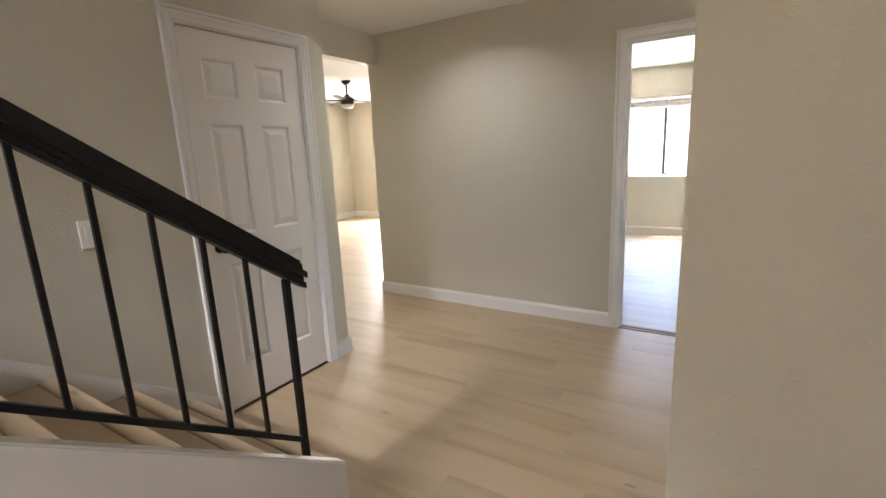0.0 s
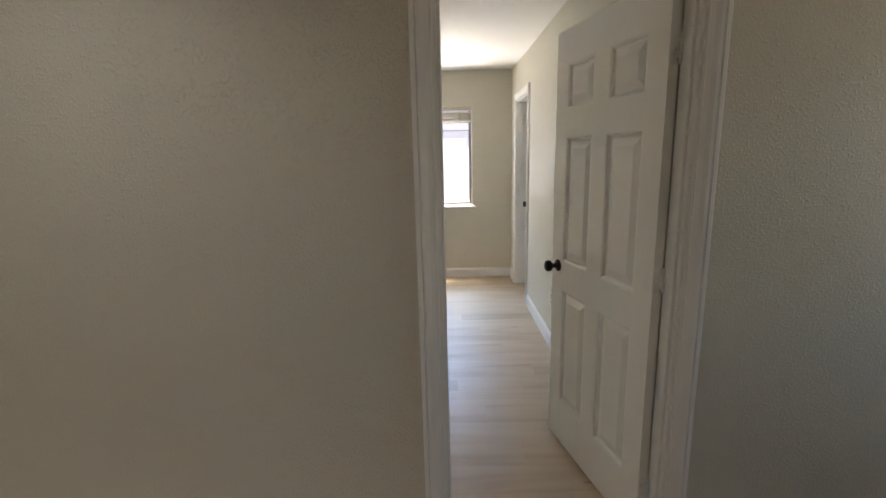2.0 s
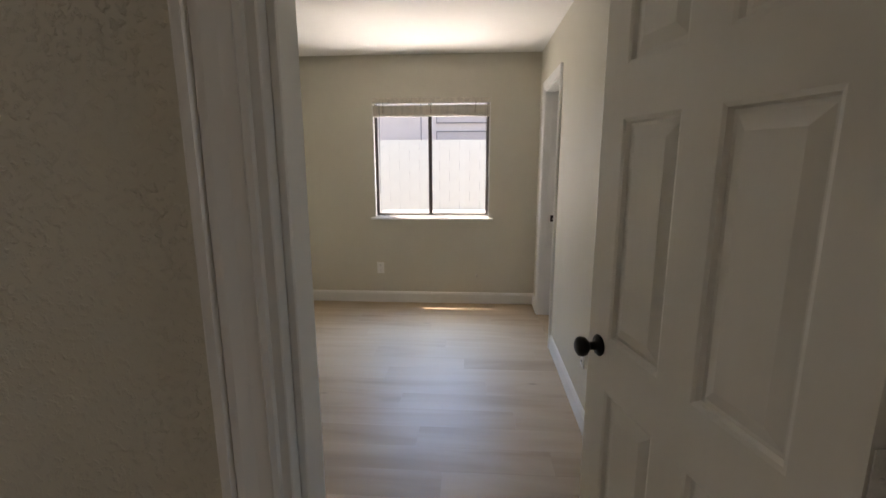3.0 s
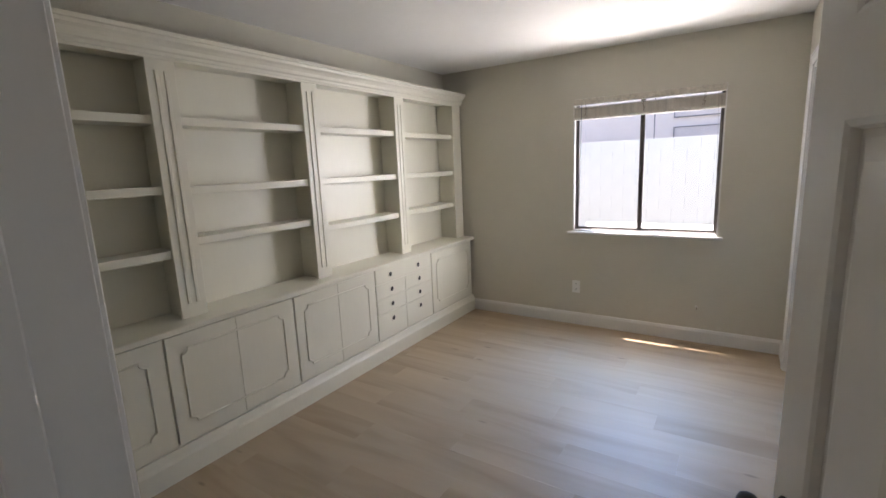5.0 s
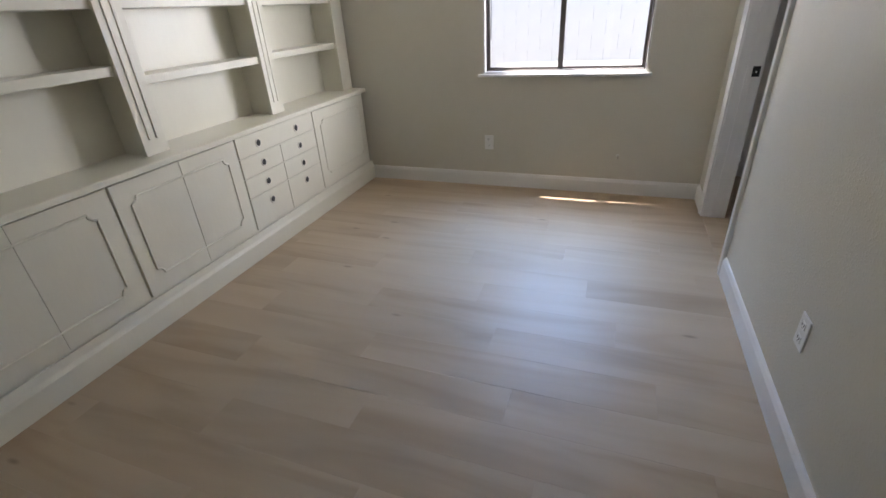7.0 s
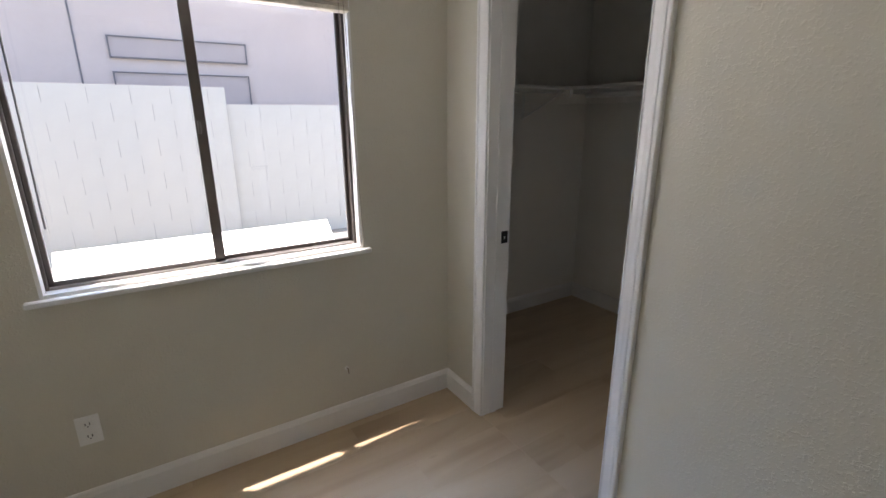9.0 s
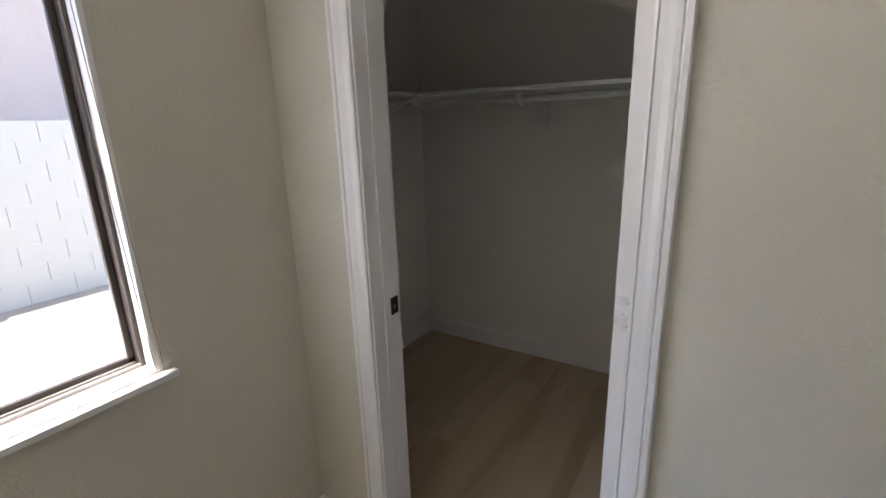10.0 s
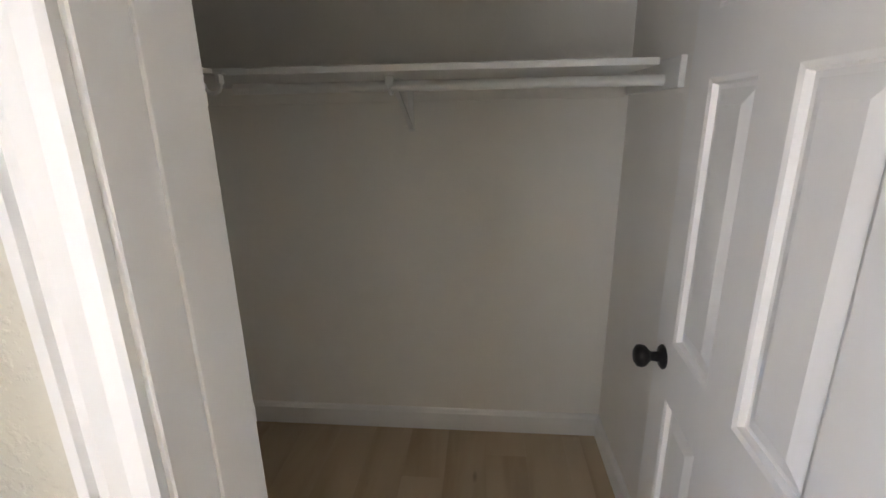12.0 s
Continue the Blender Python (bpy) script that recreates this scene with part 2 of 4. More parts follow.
def lathe(profile, axis="Z", seg=24):
    """A turned solid from (radius, height) pairs."""
    bm = bmesh.new()
    rings = []
    for r, h in profile:
        rings.append([bm.verts.new((r * math.cos(2 * math.pi * i / seg), r * math.sin(2 * math.pi * i / seg), h)) for i in range(seg)])
    for p, q in zip(rings, rings[1:]):
        for i in range(seg):
            bm.faces.new((p[i], p[(i + 1) % seg], q[(i + 1) % seg], q[i]))
    bm.faces.new(rings[0][::-1])
    bm.faces.new(rings[-1])
    if axis == "Y":
        bmesh.ops.rotate(bm, verts=bm.verts, matrix=Matrix.Rotation(radians(-90), 3, "X"))
    if axis == "X":
        bmesh.ops.rotate(bm, verts=bm.verts, matrix=Matrix.Rotation(radians(90), 3, "Y"))
    return bm


def mesh_of(name, bm, mat, smooth=False):
    bmesh.ops.recalc_face_normals(bm, faces=bm.faces)
    me = bpy.data.meshes.new(name)
    bm.to_mesh(me)
    bm.free()
    me.materials.append(mat)
    if smooth:
        for p in me.polygons:
            p.use_smooth = True
    return me


def part(name, bm, mat, parent, label="", smooth=False, at=None):
    ob = new(name, mesh_of(name, bm, mat, smooth))
    ob.parent = parent
    if at is not None:
        ob.matrix_basis = at
    return tagged(ob, label)


def solid(name, bm, mat, label, category, kind="", group="", smooth=False):
    return tagged(new(name, mesh_of(name, bm, mat, smooth)), label, category, group, kind)


def thing(name, at, label, category, group="", kind=""):
    ob = new(name)
    ob.empty_display_size = 0.1
    ob.matrix_world = at
    return tagged(ob, label, category, group, kind)


def wall(name, axis, face, back, a0, a1, z0, z1, holes=(), mat=None, label="greige painted wall with knock-down texture"):
    """A wall with thickness between face and back, running a0..a1, with holes (b0, b1, zlow, zhigh) through it."""
    bm = bmesh.new()

    def slab(p0, p1, q0, q1):
        if p1 - p0 < 1e-4 or q1 - q0 < 1e-4:
            return
        lo, hi = min(face, back), max(face, back)
        if axis == "x":
            box(bm, lo, hi, p0, p1, q0, q1)
        else:
            box(bm, p0, p1, lo, hi, q0, q1)

    edge = a0
    for b0, b1, c0, c1 in sorted(holes):
        slab(edge, b0, z0, z1)
        slab(b0, b1, z0, c0)
        slab(b0, b1, c1, z1)
        edge = b1
    slab(edge, a1, z0, z1)
    return solid(name, bm, mat or WALL, label, "wall", "structure")


CASING = ((0, 0), (0, .010), (.006, .013), (.009, .010), (.024, .012), (.038, .017), (.047, .017), (.050, .013), (.054, .019), (.064, .019), (.068, .015), (.068, 0))


def casing(name, axis, plane, out, a0, a1, top, bottom=0.0):
    """Moulded door casing round an opening, mitred at the head. out: +1 or -1 along the axis."""
    bm = bmesh.new()
    cols = []
    for u, v in CASING:
        pts = ((a0 - u, bottom), (a0 - u, top + u), (a1 + u, top + u), (a1 + u, bottom))
        if axis == "x":
            cols.append([bm.verts.new((plane + out * v, a, z)) for a, z in pts])
        else:
            cols.append([bm.verts.new((a, plane + out * v, z)) for a, z in pts])
    for p, q in zip(cols, cols[1:]):
        for i in range(3):
            bm.faces.new((p[i], p[i + 1], q[i + 1], q[i]))
    bm.faces.new([c[0] for c in cols])
    bm.faces.new([c[3] for c in cols])
    return solid(name, bm, TRIM, "white moulded door casing round an opening", "door casing", "structure")


BASE = ((0, 0), (.015, 0), (.015, .088), (.012, .094), (.009, .104), (.004, .110), (0, .110))


def baseboard(p0, p1, out, h=0.11):
    """A run of skirting from p0 to p1 on the floor; out: the way it faces."""
    bm = bmesh.new()
    out = Vector(out)
    ends = [[bm.verts.new((p[0] + out.x * v, p[1] + out.y * v, z * h / .11)) for v, z in BASE] for p in (p0, p1)]
    n = len(BASE)
    for i in range(n):
        bm.faces.new((ends[0][i], ends[0][(i + 1) % n], ends[1][(i + 1) % n], ends[1][i]))
    bm.faces.new(ends[0])
    bm.faces.new(ends[1])
    return solid("baseboard", bm, TRIM, "white painted baseboard with eased top edge", "baseboard", "structure")


# ---- large structure ----
H = 2.43
BX0, BX1, BY0, BY1 = -2.14, 0.817, 0.105, 4.06      # bedroom
CX0, CX1, CY0, CY1 = 0.95, 2.454, 2.921, 4.649     # closet
LX0, LX1, LY0, LY1 = -6.75, -2.29, -4.5, 4.42      # living room
EX1, EY0 = 2.7, -7.5                               # entry
SX = -1.595                                        # stair wall
DOOR_W, DOOR_H = 0.765, 2.05
WX0, WX1, WZ0, WZ1 = -0.793, 0.353, 0.885, 2.04    # bedroom window
CD0, CD1 = 3.012, 3.735                              # closet opening
LW0, LW1 = 1.95, 3.32                              # living window

wall("wall_hall", "y", 0, BY0, BX0 - .15, EX1, 0, H, [(-.018, DOOR_W + .018, 0, DOOR_H)], HALL_WALL)
wall("wall_bedroom_left", "x", BX0, LX1, BY0, LY1, 0, H)
wall("wall_window", "y", BY1, 4.2, BX0, CX0, 0, H, [(WX0, WX1, WZ0, WZ1)])
wall("wall_closet_front", "x", BX1, CX0, BY0, BY1, 0, H, [(CD0 - .018, CD1 + .018, 0, DOOR_H)])
wall("wall_closet_back", "x", CX1, CX1 + .12, CY0 - .12, CY1 + .12, 0, H, mat=CLOSET_WALL, label="plain grey-beige closet wall")
wall("wall_closet_near", "y", CY0, CY0 - .12, CX0, CX1, 0, H, mat=CLOSET_WALL, label="plain grey-beige closet wall")
wall("wall_closet_far", "y", CY1, CY1 + .12, CX0 - .12, CX1, 0, H, mat=CLOSET_WALL, label="plain grey-beige closet wall")
wall("wall_closet_jog", "x", CX0, CX0 - .12, 4.2, CY1, 0, H, mat=CLOSET_WALL, label="plain grey-beige closet wall")
wall("wall_block", "x", 0.566, EX1, -2.38, -1.195, 0, H)
# both openings are added, out of view, for the entry and hall-end fill
wall("wall_hall_end", "x", EX1, EX1 + .12, EY0, BY0, 0, H, [(-4.5, -4.1, .9, 2.1), (-.95, -.25, .95, 2.05)])
wall("wall_entry_back", "y", EY0, EY0 - .12, SX - .12, EX1 + .12, 0, H)
# the upper opening only serves the stairs' fill lamp
wall("wall_entry_back_upper", "y", EY0, EY0 - .12, SX - .12, EX1 + .12, H, 4.9, [(-1.52, -.62, 2.85, 4.35)])
wall("wall_stair", "x", SX, SX - .12, EY0, -1.25, 0, H, [(-2.183, -1.432, 0, 2.028)])
wall("wall_stair_upper", "x", SX, SX - .12, EY0, -3.2, H, 4.9)
wall("wall_stair_upper_side", "x", -0.55, -0.43, EY0, -3.2, H + .12, 4.9)
wall("wall_stair_upper_front", "y", -3.2, -3.08, SX - .12, -0.43, H + .12, 4.9)
wall("wall_return", "y", -1.25, -1.37, LX1 + .1, SX - .12, 0, H)
wall("wall_closet_under_stair", "x", SX - .8, SX - .9, -2.5, -1.37, 0, H)
wall("wall_closet_under_stair_end", "y", -2.38, -2.5, SX - .8, SX - .12, 0, H)
wall("wall_living_right", "x", LX1, LX1 + .1, LY0, 0.0, 0, 2.5, [(-1.25, 0.0, 0, 2.172)])
wall("wall_living_window", "x", LX0, LX0 - .14, LY0, LY1 + .14, 0, 2.5, [(LW0, LW1, .9, 2.16)])
# the opening is added for the living room's fill lamp
wall("wall_living_far", "y", LY1, LY1 + .14, LX0, BX0, 0, 2.5, [(-5.95, -5.37, .3, 2.2)])
wall("wall_living_back", "y", LY0, LY0 - .14, LX0 - .14, LX1 + .1, 0, 2.5)

bm = one_box(BX0 - .15, EX1 + .12, -1.25, 4.2, H, H + .12)
box(bm, CX0 - .12, CX1 + .12, 4.2, CY1 + .12, H, H + .12)
box(bm, SX - .9, EX1 + .12, -3.2, -1.25, H, H + .12)
box(bm, -0.55, EX1 + .12, EY0 - .12, -3.2, H, H + .12)
solid("ceiling", bm, CEIL, "white textured ceiling of hall and bedroom", "ceiling", "structure")
solid("ceiling_living", one_box(LX0 - .14, LX1 + .02, LY0 - .14, LY1 + .14, 2.5, 2.62), CEIL, "white ceiling of the living room", "ceiling", "structure")
solid("ceiling_stairwell", one_box(SX - .12, -.43, EY0 - .12, -3.08, 4.9, 5.0), CEIL, "white ceiling above the stairs", "ceiling", "structure")

floor_bed = solid("floor_bedroom", one_box(BX0, CX1, BY0 - .05, CY1, -.14, -.0095), SUBFLOOR, "pale oak plank floor of the bedroom and closet", "floor", "structure")
floor_hall = solid("floor_hall", one_box(LX1, EX1, EY0, BY0 - .06, -.14, -.0095), SUBFLOOR, "pale oak plank floor of the hall", "floor", "structure")
floor_living = solid("floor_living", one_box(LX0, LX1, LY0, LY1, -.14, -.0095), SUBFLOOR, "pale oak plank floor of the living room", "floor", "structure")

# door jambs and stops
def jamb(name, axis, f0, f1, a0, a1, top, stop, proud=.011):
    """The white lining of an opening: two legs and a head, each with a stop bead."""
    t, s0, s1 = 0.018, stop, stop + .03

    def piece(q0, q1, z0, z1, g0, g1, bev):
        return one_box(q0, q1, g0, g1, z0, z1, bev) if axis == "y" else one_box(g0, g1, q0, q1, z0, z1, bev)

    head = solid(name, piece(a0, a1, top, top + t, f0, f1, .0015), TRIM, "white painted door jamb with stop", "door jamb", "structure")
    for q0, q1 in ((a0 - t, a0), (a1, a1 + t)):
        part("jamb_leg", piece(q0, q1, 0, top + t, f0, f1, .0015), TRIM, head)
    for q0, q1, z0, z1 in ((a0, a0 + proud, 0, top), (a1 - proud, a1, 0, top), (a0 + proud, a1 - proud, top - proud, top)):
        part("stop_bead", piece(q0, q1, z0, z1, s0, s1, proud / 6), TRIM, head)
    return head


jamb("door_jamb_bedroom", "y", -.001, BY0 + .001, 0.0, DOOR_W, DOOR_H - .018, .020)
casing("trim_bedroom_door_hall", "y", 0, -1, -.012, DOOR_W + .012, DOOR_H)
casing("trim_bedroom_door_inside", "y", BY0, 1, -.018, DOOR_W - .03, DOOR_H)
jamb("door_jamb_closet", "x", BX1 - .001, CX0 + .001, CD0, CD1, DOOR_H - .018, BX1 + .052, .004)
casing("trim_closet_door", "x", BX1, -1, CD0 + .002, CD1 + .006, DOOR_H)
jamb("door_jamb_stair_closet", "x", SX - .121, SX + .001, -2.165, -1.45, 2.01, SX - .09)
casing("trim_stair_closet_door", "x", SX, 1, -2.171, -1.444, 2.015)

# skirting
baseboard((LX1 + .02, 0), (-.08, 0), (0, -1))
baseboard((DOOR_W + .08, 0), (EX1, 0), (0, -1))
baseboard((LX1, BY0), (LX1, LY1), (-1, 0))
baseboard((LX1 + .02, 0), (LX1 - .015, 0), (0, -1))
baseboard((SX, -1.376), (SX, -1.25 + .015), (1, 0))
baseboard((SX, -1.25), (LX1, -1.25), (0, 1))
baseboard((0.566, -2.38), (0.566, -1.195), (-1, 0))
baseboard((0.551, -1.195), (EX1, -1.195), (0, 1))
baseboard((0.551, -2.38), (EX1, -2.38), (0, -1))
baseboard((-1.84, BY1), (BX1, BY1), (0, -1), .115)
baseboard((BX1, BY1), (BX1, CD1 + .074), (-1, 0), .115)
baseboard((BX1, BY0), (BX1, CD0 - .074), (-1, 0), .115)
baseboard((BX0, BY0), (-.08, BY0), (0, 1), .115)
baseboard((CX1, CY0), (CX1, CY1), (-1, 0), .115)
baseboard((CX0, CY0), (CX1, CY0), (0, 1), .115)
baseboard((CX0, CY1), (CX1, CY1), (0, -1), .115)
baseboard((LX0, LY0), (LX0, LY1), (1, 0), .125)
baseboard((LX0, LY1), (LX1, LY1), (0, -1), .125)
solid("threshold", box(one_box(0, DOOR_W, -.004, .030, -.01, .006, .003), 0, DOOR_W, .030, .062, -.01, .011, .004), NOSE, "brown reducer strip in the bedroom doorway", "threshold", "structure")


# ---- doors ----
def panel_mesh(w, h, depth):
    """A moulded raised panel that fills an opening w x h in a door of that thickness, both sides."""
    bm = bmesh.new()
    rows = ((0, 0), (.009, .0035), (.013, .0145), (.022, .0145), (.052, .004))
    for side in (0, 1):
        loops = []
        for inset, d in rows:
            y = d if side == 0 else depth - d
            loops.append([bm.verts.new(p) for p in ((inset, y, inset), (w - inset, y, inset), (w - inset, y, h - inset), (inset, y, h - inset))])
        for a, b in zip(loops, loops[1:]):
            for i in range(4):
                bm.faces.new((a[i], a[(i + 1) % 4], b[(i + 1) % 4], b[i]))
        bm.faces.new(loops[-1])
    return bm


def six_panel_door(name, at, w, h, knob_x, label, knob_z=.93):
    """Hinge edge at x = 0, thickness in +y, standing on z = 0.01."""
    d = thing(name, at, label, "door")
    t, st, mid = .035, .105, .108
    pw = (w - 2 * st - mid) / 2
    rows = ((.235, .83), (.975, 1.56), (1.685, 1.88))
    z0 = .012
    bm = bmesh.new()
    for a, b in ((0, st), (st + pw, st + pw + mid), (w - st, w)):
        box(bm, a, b, 0, t, z0, h)
    for a in (st, st + pw + mid):
        zs = [z0] + [z for r in rows for z in r] + [h]
        for q0, q1 in zip(zs[::2], zs[1::2]):
            box(bm, a, a + pw, 0, t, q0, q1)
    part("body", bm, DOOR, d)
    for q0, q1 in rows:
        me = None
        for a in (st, st + pw + mid):
            if me is None:
                p = part("panel", panel_mesh(pw, q1 - q0, t), DOOR, d, at=Matrix.Translation((a, 0, q0)))
                me = p.data
            else:
                p = new("panel", me)
                p.parent = d
                p.matrix_basis = Matrix.Translation((a, 0, q0))
    if knob_x:
        for s in (0, 1):
            prof = ((.0295, 0), (.031, .004), (.026, .009), (.013, .012), (.0115, .030), (.017, .036), (.026, .044), (.0285, .054), (.0265, .063), (.018, .069), (.006, .071))
            m = Matrix.Translation((knob_x, 0 if s == 0 else t, knob_z)) @ Matrix.Rotation(radians(90 if s == 0 else -90), 4, "X")
            part("knob", lathe(prof), BLACK, d, "round black knob with rosette", True, m)
        part("latch_plate", one_box(w, w + .002, .006, .029, knob_z - .028, knob_z + .028), BLACK, d, "black latch plate")
    return d


def hinge(parent, x, y, z, leaf_x, leaf_y, label="paint-splashed butt hinge"):
    """A hinge of three knuckles with one leaf."""
    bm = bmesh.new()
    for k in range(3):
        tube(bm, (x, y, z - .045 + .030 * k + .001), (x, y, z - .045 + .030 * (k + 1) - .001), .006, seg=10)
    box(bm, min(x, x + leaf_x), max(x, x + leaf_x) + .0015, min(y, y + leaf_y), max(y, y + leaf_y) + .0015, z - .045, z + .045)
    hg = part("hinge", bm, HINGE, parent, label)
    for dz in (-.03, 0, .03):
        fx, fy = (.3, .55)[dz == 0], (.3, .55)[dz == 0]
        s = bmesh.new()
        bmesh.ops.create_uvsphere(s, u_segments=8, v_segments=4, radius=.0042, matrix=Matrix.Translation((x + leaf_x * fx - (.001 if leaf_y else 0), y + leaf_y * fy, z + dz)))
        part("screw", s, HINGE, hg)


# bedroom door: hinged on the jamb by the right wall, three quarters open
bed_door = six_panel_door("bedroom_door", pose(DOOR_W - .006, .104, 0, 0, 0, 180 - 77.0), .757, 2.025, .695, "white six-panel door, standing open, black knob", .945)
for z in (.23, 1.05, 1.80):
    hinge(bed_door, -.004, -.004, z, 0, .034)

closet_door = six_panel_door("closet_door", pose(CX0 - .016, 3.033, 0, 0, 0, -3.2), .700, 2.02, .640, "white six-panel closet door, open at right angles, black knob", .917)
for z in (.235, 1.03, 1.80):
    hinge(closet_door, -.006, -.008, z, 0, .038)

stair_door = six_panel_door("stair_closet_door", pose(SX - .047, -1.4525, 0, 0, 0, -90), .71, 2.005, .645, "white six-panel door, closed, beside the stairs", .93)
for z in (.235, 1.03, 1.75):
    hinge(stair_door, -.002, .040, z, 0, -.004)


# ---- bedroom: built-in bookcase ----
FX, BF = -1.94, -1.845           # faces of the upper and the base cabinets
Y_A, Y_Z = 0.125, 4.045
CT = 0.785                       # counter top
bookcase = thing("bookcase", pose(BX0, 0, 0), "cream-painted built-in bookcase with fluted pilasters and empty shelves", "bookcase")
OX = BX0


def bpart(name, bm, label="", parent=None, mat=None):
    bmesh.ops.translate(bm, verts=bm.verts, vec=(-OX, 0, 0))
    return part(name, bm, mat or CABINET, parent or bookcase, label)


PIL = ((0.125, 0.255), (1.112, 1.251), (2.045, 2.178), (2.995, 3.120))
UP_TOP = 2.09
bpart("back_panel", one_box(BX0 + .003, BX0 + .012, Y_A, Y_Z, CT, 2.2))
for y0, y1 in PIL:
    bm = one_box(FX - .02, FX, y0, y1, CT, UP_TOP - .0005, .0015)
    pil = bpart("pilaster", bm, "fluted pilaster")
    w = y1 - y0
    for f in (.30, .62):
        f0 = y0 + w * f
        strip = one_box(FX - .004, FX + .006, f0 - .004, f0 + w * .10, CT + .075, UP_TOP - .055, .002)
        bmesh.ops.translate(strip, verts=strip.verts, vec=(-OX, 0, 0))
        part("flute", strip, CABINET, pil)
    bpart("divider", one_box(BX0 + .012, FX - .02, (y0 + y1) / 2 - .035, (y0 + y1) / 2 + .035, CT, UP_TOP + .02))
bpart("stile", one_box(FX - .02, FX, 3.898, Y_Z, CT, UP_TOP - .0005, .0015))
bpart("end_panel", one_box(BX0 + .012, FX - .02, 3.91, Y_Z, CT, UP_TOP + .02))
bpart("top_rail", one_box(FX - .02, FX, Y_A, Y_Z, UP_TOP, 2.17, .0015))
bpart("top_board", one_box(BX0 + .012, FX - .02, Y_A, Y_Z, 2.105, 2.125))
bm = bmesh.new()
CROWN = ((0, 2.105), (.010, 2.105), (.013, 2.120), (.022, 2.128), (.024, 2.146), (.036, 2.160), (.052, 2.172), (.056, 2.186), (.066, 2.190), (.068, 2.208), (-.16, 2.208), (-.16, 2.165), (0, 2.165))
ends = [[bm.verts.new((FX + u, y, z)) for u, z in CROWN] for y in (Y_A, Y_Z + .01)]
for i in range(len(CROWN)):
    bm.faces.new((ends[0][i], ends[0][(i + 1) % len(CROWN)], ends[1][(i + 1) % len(CROWN)], ends[1][i]))
bm.faces.new(ends[0])
bm.faces.new(ends[1])
bpart("crown_moulding", bm, "stepped crown moulding")
BAYS = (((0.225, 1.145), (1.806, 1.459, 1.131)), ((1.215, 2.080), (1.804, 1.450, 1.180)), ((2.145, 3.025), (1.802, 1.449, 1.122)), ((3.090, 3.91), (1.797, 1.446, 1.130)))
for (y0, y1), zs in BAYS:
    for z in zs:
        bpart("shelf", one_box(BX0 + .013, FX - .021, y0 + .002, y1 - .002, z - .022, z + .020, .002))

counter = solid("cabinet_counter", one_box(BX0, -1.822, Y_A, BY1 - .003, CT - .030, CT, .004), CABINET, "cream-painted counter over the base cabinets", "counter")


def cabinet(y0, y1, label):
    c = thing("base_cabinet", pose(BX0, 0, 0), label, "cabinet", "built-in base cabinets")
    bpart("body", one_box(BX0, BF - .020, y0, y1, .155, CT - .031), parent=c)
    return c


def notch_frame(bm, y0, y1, z0, z1, left=True, right=True, x=BF):
    """Raised moulding with stepped-in corners, drawn as a run of small bars."""
    t, n = .010, .034
    path = []

    def scoop(cy, cz, sy, sz):
        """A concave quarter round in the corner at (cy, cz)."""
        arc = [(cy + sy * n * math.sin(radians(18 * k)), cz + sz * n * math.cos(radians(18 * k))) for k in range(6)]
        return list(zip(arc, arc[1:]))

    for y, sy, on in ((y0, 1, left), (y1, -1, right)):
        if on:
            path += [((y, z0 + n), (y, z1 - n))] + scoop(y, z1, sy, -1) + scoop(y, z0, sy, 1)
    a, b = (y0 + n if left else y0), (y1 - n if right else y1)
    path += [((a, z1), (b, z1)), ((a, z0), (b, z0))]
    for (p0, q0), (p1, q1) in path:
        d = Vector((0, p1 - p0, q1 - q0))
        m = Matrix.Translation((x + .002, (p0 + p1) / 2, (q0 + q1) / 2)) @ Matrix.Rotation(math.atan2(d.z, d.y), 4, "X") @ Matrix.Diagonal((.010, d.length + .006, t, 1))
        vs = bmesh.ops.create_cube(bm, size=1, matrix=m)["verts"]
        bmesh.ops.bevel(bm, geom=list({e for v in vs for e in v.link_edges}), offset=.0028, segments=1, affect="EDGES")
    return bm


def cab_door(c, y0, y1, frame_y, left, right, z0=.175, z1=.750):
    dr = bpart("door", one_box(BF - .018, BF, y0 + (.004 if left else .001), y1 - (.004 if right else .001), z0, z1 - .005, .0015), parent=c)
    bm = notch_frame(bmesh.new(), frame_y[0], frame_y[1], .262, .668, left, right)
    bmesh.ops.translate(bm, verts=bm.verts, vec=(-OX, 0, 0))
    part("moulding", bm, CABINET, dr)


for y0, ym, y1 in ((.165, .572, .955), (.960, 1.343, 1.738), (1.742, 2.121, 2.512)):
    c = cabinet(y0 - .002, y1 + .002, "cream-painted base cabinet with a pair of moulded doors")
    cab_door(c, y0, ym, (y0 + .075, ym), True, False)
    cab_door(c, ym, y1, (ym, y1 - .085), False, True)
c = cabinet(3.281, Y_Z, "cream-painted base cabinet with one moulded door")
cab_door(c, 3.283, Y_Z - .04, (3.36, 3.945), True, True)

c = cabinet(2.515, 3.279, "cream-painted drawer cabinet with round finger holes")
rows = (.750, .627, .504, .381, .175)


